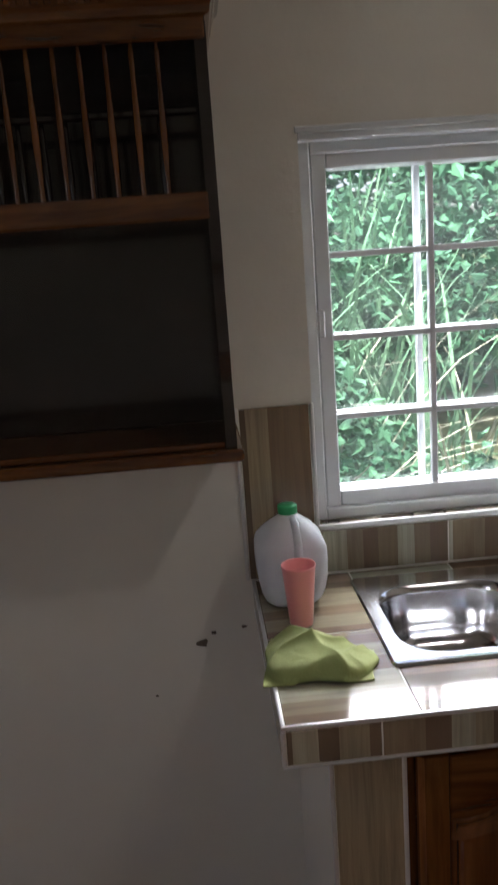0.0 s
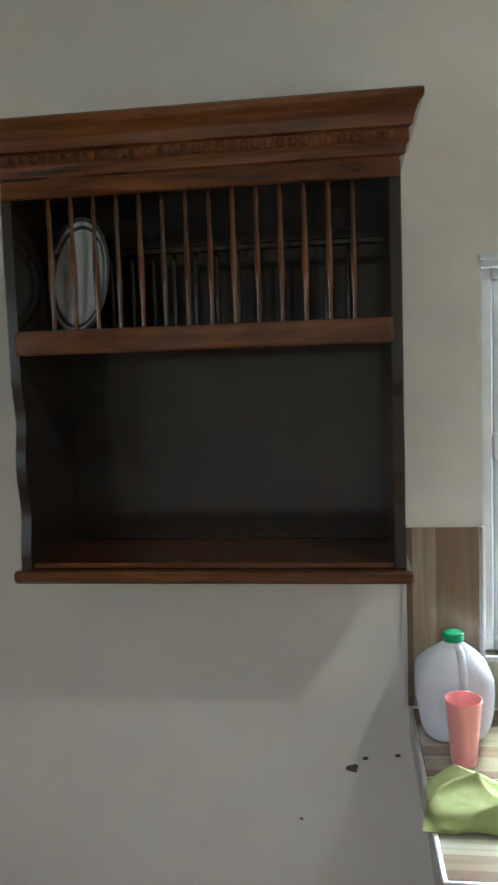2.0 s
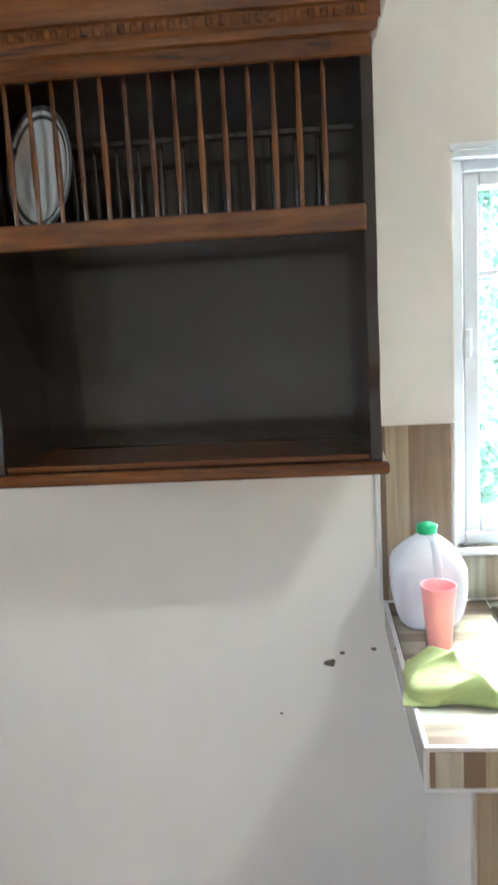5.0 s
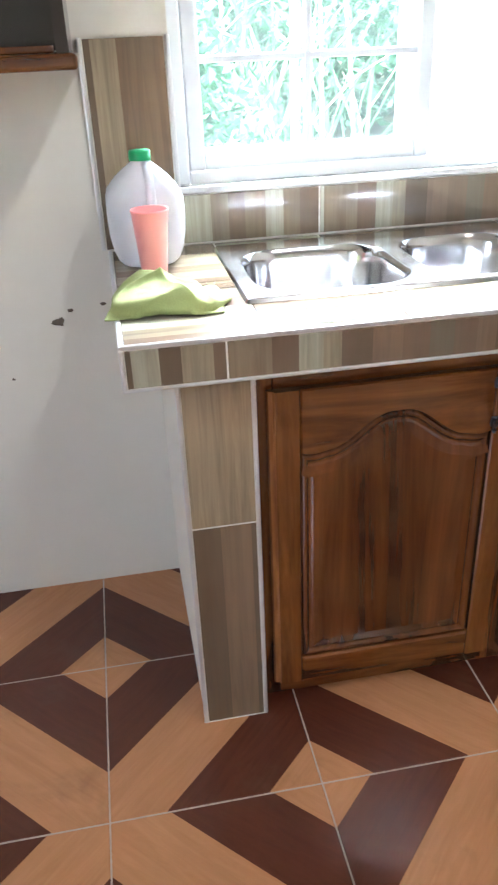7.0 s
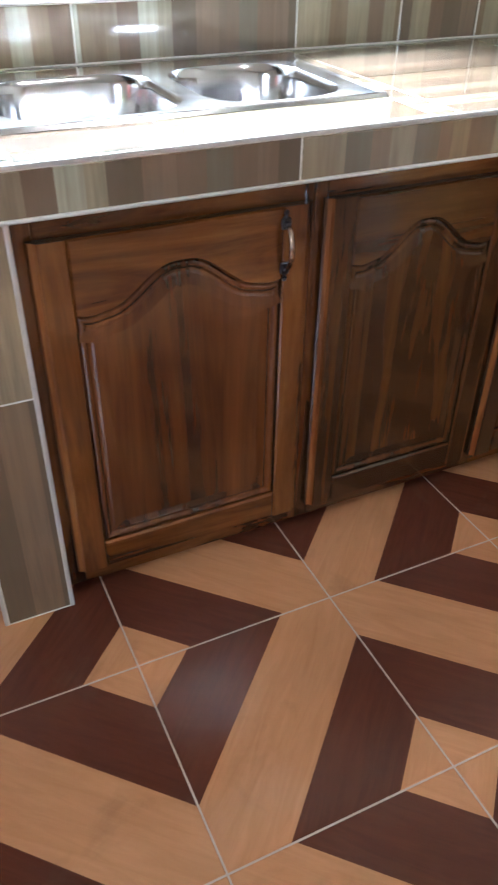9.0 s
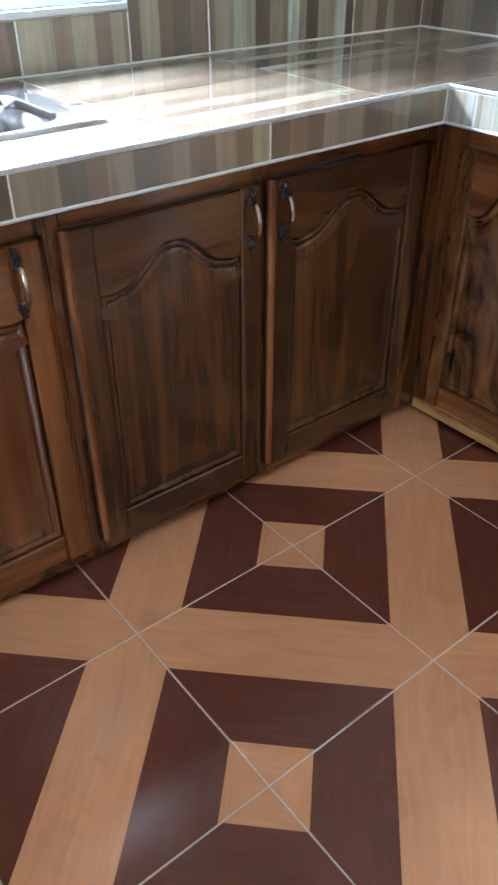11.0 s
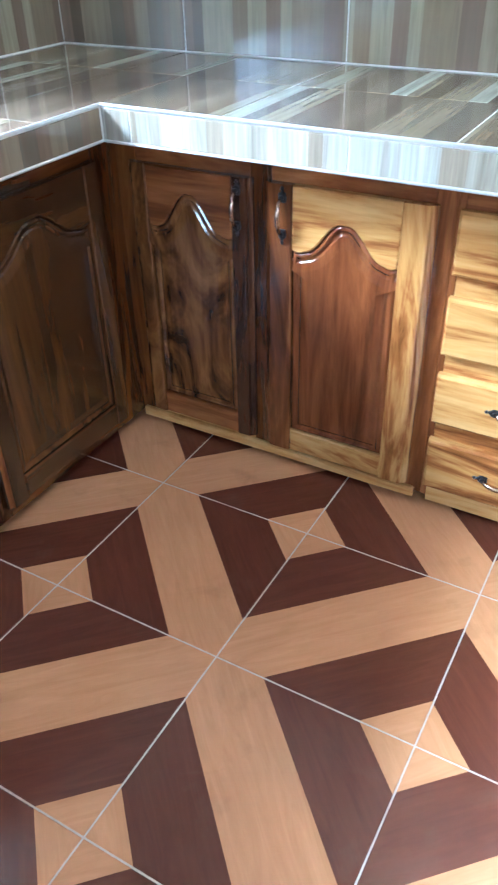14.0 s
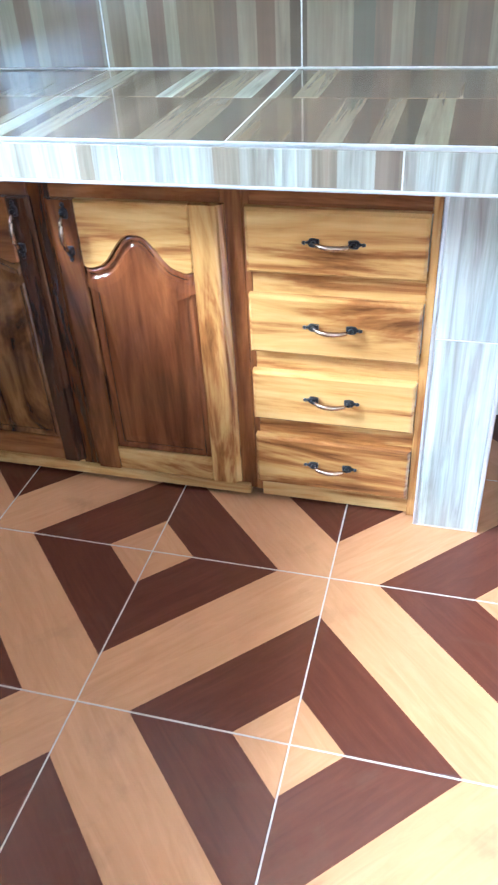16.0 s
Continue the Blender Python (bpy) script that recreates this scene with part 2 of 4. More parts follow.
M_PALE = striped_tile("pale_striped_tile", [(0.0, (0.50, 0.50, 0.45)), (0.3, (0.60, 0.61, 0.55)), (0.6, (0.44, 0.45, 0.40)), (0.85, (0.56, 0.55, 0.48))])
M_FLOOR = floor_tile()
M_GROUT = plain("grout", (0.42, 0.34, 0.275), 0.8, 0, 0.2, 60)
M_GROUTW = plain("white_grout", (0.66, 0.63, 0.57), 0.8, 0, 0.12, 60)
M_WALL = wall_paint("cream_wall_paint", (0.70, 0.670, 0.60))
M_CEIL = wall_paint("ceiling_paint", (0.72, 0.70, 0.66))
M_PVC = plain("white_vinyl", (0.64, 0.67, 0.69), 0.35, 0, 0.04, 12)
M_TRIM = plain("silver_trim", (0.62, 0.62, 0.62), 0.34, 0.55, 0.05, 40)
M_STEEL = plain("brushed_steel", (0.60, 0.60, 0.61), 0.14, 1.0, 0.06, 80)
M_IRON = plain("blackened_metal", (0.05, 0.05, 0.055), 0.32, 0.9, 0.3, 200, 0.2)
M_COPPER = plain("worn_bronze_grip", (0.50, 0.36, 0.26), 0.25, 0.95, 0.2, 90)
M_GLASS = glass("window_glass")
M_CLOTH = plain("lime_cloth", (0.29, 0.33, 0.12), 0.9, 0, 0.18, 420, 0.25)
M_CAP = plain("green_plastic", (0.01, 0.30, 0.10), 0.4)
M_DIRT = plain("chipped_plaster", (0.10, 0.075, 0.055), 0.9, 0, 0.4, 120)
M_SOIL = plain("bank_soil", (0.06, 0.075, 0.03), 0.95, 0, 0.5, 5)
M_RUBBER = plain("dark_seal", (0.05, 0.05, 0.05), 0.6)
M_PLATE = plain("pale_plate_glaze", (0.55, 0.56, 0.55), 0.12, 0, 0.06, 20)
M_PLATE_RIM = plain("dark_plate_rim", (0.06, 0.06, 0.065), 0.2)
M_LEAF = leafy("broad_leaves", (0.014, 0.088, 0.042), (0.036, 0.150, 0.066))
M_GRASS = leafy("tall_grass_blades", (0.045, 0.140, 0.066), (0.095, 0.205, 0.112))
M_DRY = leafy("dry_stalks", (0.20, 0.21, 0.15), (0.32, 0.32, 0.24))


def jug_plastic():
    m = Mat("milky_plastic", 0.35)
    m.base((0.79, 0.81, 0.85))
    m.b.inputs["Transmission Weight"].default_value = 0.45
    m.b.inputs["IOR"].default_value = 1.25
    m.rough(m.noise(m.coords(), 40.0, 3), 0.3, 0.5)
    return m.m


def cup_plastic():
    m = Mat("pink_plastic", 0.3)
    m.base((0.90, 0.38, 0.37))
    m.b.inputs["Transmission Weight"].default_value = 0.2
    m.b.inputs["IOR"].default_value = 1.3
    m.rough(m.noise(m.coords(), 30.0, 3), 0.22, 0.4)
    return m.m


M_JUG = jug_plastic()
M_CUP = cup_plastic()


# ---------------------------------------------------------------- mesh helpers
def origin(ob):
    p = ob.location.copy()
    while ob.parent:
        ob = ob.parent
        p += ob.location
    return p


def thing(name, at, label, category, group="", kind=""):
    ob = new(name)
    ob.location = at
    return tagged(ob, label, category, group, kind)


def part(name, bm, mats, parent=None, label="", smooth=False):
    """Links a bmesh built in the room's own metres as one mesh under a thing or part."""
    me = bpy.data.meshes.new(name)
    bmesh.ops.recalc_face_normals(bm, faces=bm.faces)
    if parent:
        bmesh.ops.translate(bm, verts=bm.verts, vec=-origin(parent))
    bm.to_mesh(me)
    bm.free()
    for m in (mats if isinstance(mats, (list, tuple)) else [mats]):
        me.materials.append(m)
    if smooth:
        for p in me.polygons:
            p.use_smooth = True
    ob = new(name, me)
    if parent:
        ob.parent = parent
    if label:
        tagged(ob, label)
    return ob


def structure(name, bm, mats, label, category):
    return tagged(part(name, bm, mats), label, category, kind="structure")


def box(bm, lo, hi, bev=0.0, seg=1, mat=0):
    m = Matrix.Translation([(a + b) / 2 for a, b in zip(lo, hi)]) @ Matrix.Diagonal([max(1e-5, b - a) for a, b in zip(lo, hi)] + [1])
    r = bmesh.ops.create_cube(bm, size=1.0, matrix=m)
    vs = r["verts"]
    fs = {f for v in vs for f in v.link_faces}
    for f in fs:
        f.material_index = mat
    if bev:
        es = {e for v in vs for e in v.link_edges}
        bmesh.ops.bevel(bm, geom=list(es), offset=bev, segments=seg, affect='EDGES', profile=0.5)


def boxes(items, bev=0.0, seg=1):
    bm = bmesh.new()
    for lo, hi in items:
        box(bm, lo, hi, bev, seg)
    return bm


def prism(bm, pts, to3, depth, chamfer=0.0, mat=0):
    """Extrudes a 2D outline by depth, its front edge drawn in by chamfer."""
    n = len(pts)
    back = [bm.verts.new(to3(x, y, 0)) for x, y in pts]
    if chamfer:
        mid = [bm.verts.new(to3(x, y, depth - chamfer)) for x, y in pts]
        ins = inset(pts, chamfer)
        front = [bm.verts.new(to3(x, y, depth)) for x, y in ins]
        rings = [back, mid, front]
    else:
        rings = [back, [bm.verts.new(to3(x, y, depth)) for x, y in pts]]
    fs = []
    for a, b in zip(rings, rings[1:]):
        for i in range(n):
            fs.append(bm.faces.new((a[i], a[(i + 1) % n], b[(i + 1) % n], b[i])))
    fs.append(bm.faces.new(rings[-1]))
    fs.append(bm.faces.new(back[::-1]))
    for f in fs:
        f.material_index = mat


def inset(pts, d):
    n = len(pts)
    area = sum(pts[i][0] * pts[(i + 1) % n][1] - pts[(i + 1) % n][0] * pts[i][1] for i in range(n))
    s = 1 if area > 0 else -1
    out = []
    for i in range(n):
        p, q, r = Vector(pts[i - 1]), Vector(pts[i]), Vector(pts[(i + 1) % n])
        a, b = (q - p).normalized(), (r - q).normalized()
        na, nb = Vector((-a.y, a.x)) * s, Vector((-b.y, b.x)) * s
        m = (na + nb)
        m = m / max(0.35, m.dot(na)) if m.length > 1e-6 else na
        out.append((q.x + m.x * d, q.y + m.y * d))
    return out


def tube(bm, pts, radii, seg=8, mat=0, cap=True):
    rings = []
    for i, p in enumerate(pts):
        p = Vector(p)
        d = (Vector(pts[min(i + 1, len(pts) - 1)]) - Vector(pts[max(i - 1, 0)])).normalized()
        u = d.orthogonal().normalized() if abs(d.z) > 0.9 or abs(d.z) < 0.05 else d.cross(Vector((0, 0, 1))).normalized()
        if abs(d.z) > 0.9:
            u = Vector((1, 0, 0))
        w = d.cross(u).normalized()
        u = w.cross(d)
        rings.append([bm.verts.new(p + radii[i] * (math.cos(2 * math.pi * k / seg) * u + math.sin(2 * math.pi * k / seg) * w)) for k in range(seg)])
    for a, b in zip(rings, rings[1:]):
        for k in range(seg):
            f = bm.faces.new((a[k], a[(k + 1) % seg], b[(k + 1) % seg], b[k]))
            f.material_index = mat
            f.smooth = True
    if cap:
        for r in (rings[0][::-1], rings[-1]):
            bm.faces.new(r).material_index = mat


def lathe(bm, profile, centre, seg=32, mat=0, sx=1.0, sy=1.0):
    rings = []
    for r, z in profile:
        rings.append([bm.verts.new((centre[0] + sx * r * math.cos(2 * math.pi * k / seg), centre[1] + sy * r * math.sin(2 * math.pi * k / seg), centre[2] + z)) for k in range(seg)])
    for a, b in zip(rings, rings[1:]):
        for k in range(seg):
            f = bm.faces.new((a[k], a[(k + 1) % seg], b[(k + 1) % seg], b[k]))
            f.material_index = mat
            f.smooth = True
    return rings


TILE_MESH = {}


def tile_mesh(name, w, h, t, mat):
    key = (name, round(w, 4), round(h, 4), round(t, 4))
    if key not in TILE_MESH:
        e = 0.0012
        v, f = [], []
        for z, i in ((0, 0), (t - e, 0), (t, e)):
            v += [(i, i, z), (w - i, i, z), (w - i, h - i, z), (i, h - i, z)]
        for a in (0, 4):
            for k in range(4):
                f.append((a + k, a + (k + 1) % 4, a + 4 + (k + 1) % 4, a + 4 + k))
        f += [(8, 9, 10, 11), (3, 2, 1, 0)]
        me = bpy.data.meshes.new(name)
        me.from_pydata(v, [], f)
        me.materials.append(mat)
        TILE_MESH[key] = me
    return TILE_MESH[key]


def tile(parent, at, across, along, w, h, t=0.008, gap=0.0015, name="tile", mat=None):
    """One tile: stripes lie side by side along `across` and run along `along`; at is its corner."""
    a, b = Vector(across), Vector(along)
    c = a.cross(b)
    p = Vector(at) + a * gap + b * gap
    me = tile_mesh(name, w - 2 * gap, h - 2 * gap, t, mat or M_STRIPE)
    ob = new(name, me)
    m = Matrix((a, b, c)).transposed().to_4x4()
    m.translation = p - origin(parent)
    ob.parent = parent
    ob.matrix_local = m
    return ob


def cuts(lo, hi, joints):
    e = [lo] + [j for j in sorted(joints) if lo + 0.01 < j < hi - 0.01] + [hi]
    return list(zip(e, e[1:]))


X, Y, Z = (1, 0, 0), (0, 1, 0), (0, 0, 1)
nX, nY = (-1, 0, 0), (0, -1, 0)

# ---------------------------------------------------------------- room shell
T = 0.15
x0, x1, z0, z1 = WIN
wall_north = structure("wall_north", boxes([((WX - T, NY, 0), (x0, NY + T, TOP)), ((x1, NY, 0), (EX + T, NY + T, TOP)),
                                            ((x0, NY, 0), (x1, NY + T, z0 - 0.012)), ((x0, NY, z1), (x1, NY + T, TOP))]), M_WALL,
                       "cream painted plaster wall with a few small chips", "wall")
wall_east = structure("wall_east", boxes([((EX, SY - T, 0), (EX + T, NY, TOP))]), M_WALL, "cream painted wall behind the long counter", "wall")
# unseen opening, added to go with the west fill lamp
WW = (-1.20, -0.30, 1.00, 2.00)
structure("wall_west", boxes([((WX - T, SY - T, 0), (WX, WW[0], TOP)), ((WX - T, WW[1], 0), (WX, NY, TOP)),
                              ((WX - T, WW[0], 0), (WX, WW[1], WW[2])), ((WX - T, WW[0], WW[3]), (WX, WW[1], TOP))]), M_WALL, "unseen cream painted wall with an opening added for fill light", "wall")
structure("wall_south", boxes([((WX, SY - T, 0), (EX, SY, TOP))]), M_WALL, "plain cream painted wall", "wall")
structure("ceiling", boxes([((WX - T, SY - T, TOP), (EX + T, NY + T, TOP + 0.1))]), M_CEIL, "off-white painted ceiling", "ceiling")
floor = structure("floor", boxes([((WX - T, SY - T, -0.12), (EX + T, NY + T, -0.0012))]), M_GROUT,
                  "glossy ceramic floor in orange-tan and maroon geometric tiles", "floor")

# unseen fixture added around the stand-in bulb
light = thing("stand_in_light", (BULB[0], BULB[1], TOP), "unseen stand-in bulb in an added white shade", "ceiling light")
bm = bmesh.new()
lathe(bm, [(0.001, 0.0), (0.055, 0.0), (0.055, -0.012), (0.030, -0.030), (0.024, -0.085), (0.020, -0.090), (0.001, -0.090)], (BULB[0], BULB[1], TOP), 24)
part("holder", bm, M_PVC, light)
# cone added to cut the bulb's light above the rack
bm = bmesh.new()
lathe(bm, [(0.026, -0.060), (0.050, -0.075), (0.110, -0.200), (0.122, -0.245), (0.125, -0.243), (0.113, -0.198), (0.053, -0.072), (0.026, -0.057)], (BULB[0], BULB[1], TOP), 32)
part("shade", bm, M_PVC, light, "added white shade that keeps light off the upper wall")

# chips in the plaster
for cx, cz, r in ((-0.029, 0.737, 0.007), (-0.057, 0.714, 0.013), (0.043, 0.746, 0.006), (-0.177, 0.589, 0.004)):
    bm = bmesh.new()
    pts = []
    for k in range(11):
        a = 2 * math.pi * k / 11
        q = r * rnd.uniform(0.6, 1.15)
        pts.append((cx + 1.25 * q * math.cos(a), cz + 0.8 * q * math.sin(a)))
    prism(bm, pts, lambda x, y, d: (x, NY - 0.0005 - d, y), 0.0015, 0.0005)
    part("plaster_chip", bm, M_DIRT, wall_north, "small dark chip in the plaster")

switch = thing("light_switch", (-0.981, NY, 1.264), "white plastic light switch on the plaster wall", "switch")
part("plate", boxes([((-1.018, NY - 0.007, 1.217), (-0.944, NY, 1.311))], 0.003, 2), M_PVC, switch)
part("rocker", boxes([((-0.992, NY - 0.010, 1.245), (-0.970, NY - 0.006, 1.283))], 0.002), M_PVC, switch)

# ---------------------------------------------------------------- window
WY = 1.735
win = thing("window_1", (x0, WY, z0), "white vinyl sliding window with a gridded sash, partly open", "window", kind="structure")
bm = boxes([((x0, WY, z0), (x0 + 0.028, WY + 0.10, z1)), ((x1 - 0.028, WY, z0), (x1, WY + 0.10, z1)),
            ((x0 + 0.028, WY, z1 - 0.045), (x1 - 0.028, WY + 0.10, z1)), ((x0 + 0.028, WY, z0), (x1 - 0.028, WY + 0.10, z0 + 0.028))], 0.003)
part("window_frame", bm, M_PVC, win)
part("window_head", boxes([((x0 - 0.006, NY - 0.006, z1 - 0.008), (x1 + 0.006, NY - 0.0005, z1 + 0.006)), ((x0, NY - 0.0005, z1 - 0.022), (x1, WY, z1 - 0.0005))], 0.002), M_PVC, win, "white painted reveal strip")


def sash(xa, xb, y, bars, shift=-0.006):
    za, zb = z0 + 0.024, z1 - 0.040
    s = 0.034
    sh = part("sash", boxes([((xa, y, za), (xa + s, y + 0.03, zb)), ((xb - s, y, za), (xb, y + 0.03, zb)),
                             ((xa + s, y + 0.001, zb - s), (xb - s, y + 0.029, zb)), ((xa + s, y + 0.001, za), (xb - s, y + 0.029, za + s + 0.006))], 0.003), M_PVC, win)
    g = part("pane", boxes([((xa + s, y + 0.013, za + s), (xb - s, y + 0.017, zb - s))]), M_GLASS, sh)
    g.visible_shadow = False
    if bars:
        xm = (xa + xb) / 2 + shift
        part("muntin", boxes([((xm - 0.007, y + 0.006, za + s), (xm + 0.007, y + 0.024, zb - s))], 0.002), M_PVC, sh)
        for k in (1, 2, 3):
            z = za + s + (zb - za - 2 * s) * k / 4
            part("muntin", boxes([((xa + s, y + 0.007, z - 0.007), (xb - s, y + 0.023, z + 0.007))], 0.002), M_PVC, sh)
    return sh


sash(x0 + 0.030, 0.800, WY + 0.012, True)
sash(x0 + 0.030, 0.776, WY + 0.056, True, -0.012)
part("latch", boxes([((x0 + 0.028, WY - 0.006, 1.405), (x0 + 0.044, WY + 0.014, 1.465))], 0.003), M_PVC, win)

# tiled sill
sill = structure("window_sill", boxes([((x0, NY - 0.004, z0 - 0.012), (x1, WY, z0 - 0.006))]), M_GROUTW, "striped tile window sill with a silver edge", "sill")
part("edge_trim", boxes([((x0, NY - 0.012, z0 - 0.010), (x1, NY - 0.002, z0 + 0.004))], 0.003, 2), M_TRIM, sill)
part("jamb_trim", boxes([((x0 - 0.007, NY - 0.012, z0), (x0 + 0.002, NY - 0.001, 1.268))], 0.003, 2), M_TRIM, sill)

# ---------------------------------------------------------------- counter
ctr = thing("kitchen_counter", (1.64, 1.10, 0), "L-shaped masonry counter clad in glossy striped wood-look tiles", "counter")
sx0, sx1, sy0, sy1 = SINK
hx0, hx1, hy0, hy1 = sx0 + 0.015, sx1 - 0.015, sy0 + 0.015, sy1 - 0.015
zc = CT - 0.0012
gr = 0.0012
slab = part("slab", boxes([((CLX + gr, CFY + gr, CB), (hx0, NY, zc)), ((hx1, CFY + gr, CB), (EX, NY, zc)),
                           ((hx0, CFY + gr, CB), (hx1, hy0, zc)), ((hx0, hy1, CB), (hx1, NY, zc)),
                           ((CFX + gr, CEY + gr, CB), (EX, CFY + gr, zc))]), M_GROUTW, ctr, "mortar bed")
PX0, PX1, PYF = 0.151, 0.283, 1.160
pier = part("pier", boxes([((PX0 + 0.002, PYF + gr, 0), (PX1, NY, CB))]), M_WALL, ctr, "white plastered pier under the free end")
QY0, QY1, QXF = -0.125, 0.014, 1.753
pier2 = part("pier", boxes([((QXF + gr, QY0 + 0.002, 0), (EX, QY1, CB))]), M_GROUTW, ctr, "tiled pier beside the drawers")

# silver trims on the edges
tr = 0.006
for lo, hi in (((CLX - 0.001, CFY - 0.001, CT - tr), (CFX + 0.01, CFY + tr, CT + 0.0015)),
               ((CFX - 0.001, CEY - 0.001, CT - tr), (CFX + tr, CFY - 0.0015, CT + 0.0015)),
               ((CLX - 0.001, CFY + tr, CT - tr), (CLX + tr, NY - 0.010, CT + 0.0015)),
               ((CLX - 0.001, CFY - 0.001, CB - 0.001), (CFX + 0.002, CFY + 0.008, CB + 0.004)),
               ((CFX - 0.001, CEY - 0.001, CB - 0.001), (CFX + 0.008, CFY - 0.0015, CB + 0.004)),
               ((CLX - 0.001, CFY + 0.008, CB - 0.001), (CLX + 0.008, NY - 0.001, CB + 0.004)),
               ((CLX - 0.0015, CFY - 0.0015, CB + 0.004), (CLX + 0.006, CFY + 0.006, CT - tr)),
               ((PX0 - 0.001, PYF - 0.001, 0.001), (PX0 + 0.007, PYF + 0.007, CB - 0.002)),
               ((PX1 - 0.006, PYF - 0.0015, 0.001), (PX1 + 0.001, PYF + 0.004, CB - 0.002)),
               ((QXF - 0.0015, QY1 - 0.006, 0.001), (QXF + 0.004, QY1 + 0.001, CB - 0.002)),
               ((QXF - 0.001, QY0 - 0.001, 0.001), (QXF + 0.007, QY0 + 0.007, CB - 0.002))):
    part("edge_trim", boxes([(lo, hi)], 0.002, 2), M_TRIM, ctr, "thin silver edge trim")

# ---------------------------------------------------------------- sink
def rounded(cx, cy, hw, hh, r, n=6):
    out = []
    for sxn, syn, a0 in ((1, 1, 0), (-1, 1, 90), (-1, -1, 180), (1, -1, 270)):
        for k in range(n + 1):
            a = math.radians(a0 + 90 * k / n)
            out.append((cx + sxn * (hw - r) + r * math.cos(a), cy + syn * (hh - r) + r * math.sin(a)))
    return out


sink = thing("sink", ((sx0 + sx1) / 2, (sy0 + sy1) / 2, CT), "double-bowl brushed steel sink set into the tiled counter", "sink")
bm = bmesh.new()
zr = CT + 0.006
outer = rounded((sx0 + sx1) / 2, (sy0 + sy1) / 2, (sx1 - sx0) / 2, (sy1 - sy0) / 2, 0.012, 3)
low = [bm.verts.new((x, y, CT + 0.0005)) for x, y in outer]
up = [bm.verts.new((x, y, zr)) for x, y in inset(outer, 0.004)]
flat = [bm.verts.new((x, y, zr - 0.001)) for x, y in inset(outer, 0.016)]
for a, b in ((low, up), (up, flat)):
    for k in range(len(a)):
        bm.faces.new((a[k], a[(k + 1) % len(a)], b[(k + 1) % len(b)], b[k]))
edges = [bm.edges.get((flat[k], flat[(k + 1) % len(flat)])) for k in range(len(flat))]
BOWLS = ((0.468, 1.425, 0.148, 0.150), (0.778, 1.425, 0.128, 0.150))
bowl_top = []
for cx, cy, hw, hh in BOWLS:
    ring = [bm.verts.new((x, y, zr - 0.001)) for x, y in rounded(cx, cy, hw, hh, 0.085)]
    edges += [bm.edges.new((ring[k], ring[(k + 1) % len(ring)])) for k in range(len(ring))]
bmesh.ops.triangle_fill(bm, use_beauty=True, use_dissolve=False, edges=edges)
part("rim", bm, M_STEEL, sink)
for cx, cy, hw, hh in BOWLS:
    bm = bmesh.new()
    prev = None
    for d, z, r in ((0, -0.001, 0.085), (0.004, -0.005, 0.083), (0.008, -0.02, 0.082), (0.012, -0.09, 0.080), (0.02, -0.125, 0.075), (0.04, -0.145, 0.065), (0.07, -0.150, 0.05), (0.10, -0.153, 0.025)):
        ring = [bm.verts.new((x, y, zr + z)) for x, y in rounded(cx, cy, hw - d, hh - d, min(r, hw - d - 0.002))]
        if prev:
            for k in range(len(ring)):
                bm.faces.new((prev[k], prev[(k + 1) % len(ring)], ring[(k + 1) % len(ring)], ring[k]))
        prev = ring
    bm.faces.new(prev)
    b = part("bowl", bm, M_STEEL, sink, smooth=True)
    bm = bmesh.new()
    lathe(bm, [(0.001, 0.004), (0.020, 0.003), (0.034, 0.006), (0.040, 0.004), (0.041, 0.0)], (cx, cy, zr - 0.153), 24)
    part("drain", bm, M_STEEL, b)

# ---------------------------------------------------------------- base cabinets
def arch(w, zs, zp, n=44):
    """Cathedral curve from -w/2 to w/2: flat shoulders that sweep up to a rounded peak."""
    out = []
    for k in range(n + 1):
        u = -1 + 2 * k / n
        a = abs(u)
        if a > 0.74:
            s = -0.07 * math.sin(math.pi * (1 - a) / 0.26)
        else:
            s = 0.5 + 0.5 * math.cos(math.pi * max(0.0, a - 0.06) / 0.68)
        out.append((u * w / 2, zs + (zp - zs) * s))
    return out


def handle(parent, c, axis, out, length=0.098):
    """A cast pull with two leaf-shaped feet and a bowed grip, pointing out of the door."""
    c, a, o = Vector(c), Vector(axis), Vector(out)
    s = a.cross(o)
    bm = bmesh.new()
    for sg in (-1, 1):
        m = c + a * sg * (length / 2 - 0.010)
        outline = [(-0.010, -0.007), (0.002, -0.0085), (0.008, -0.0075), (0.011, -0.003), (0.019, 0), (0.011, 0.003), (0.008, 0.0075), (0.002, 0.0085), (-0.010, 0.007)]
        prism(bm, [(x * sg, y) for x, y in outline], lambda x, y, d: m + a * x + s * y + o * d, 0.006, 0.002, 0)
        tube(bm, [m + o * 0.004, m + o * 0.012], [0.006, 0.0045], 8, 0)
        e = m + a * sg * 0.019
        tube(bm, [e - a * sg * 0.003 + o * 0.003, e + a * sg * 0.003 + o * 0.003], [0.0045, 0.0025], 7, 0)
    pts, rad = [], []
    h = length / 2 - 0.012
    for k in range(13):
        u = -1 + k / 6
        pts.append(c + a * (u * h) + o * (0.010 + 0.016 * (1 - u * u) ** 0.7))
        rad.append(0.0034 + 0.0022 * (1 - abs(u)) ** 0.5)
    tube(bm, pts, rad, 8, 1)
    return part("handle", bm, [M_IRON, M_COPPER], parent, "dark cast metal pull with a bronze grip")


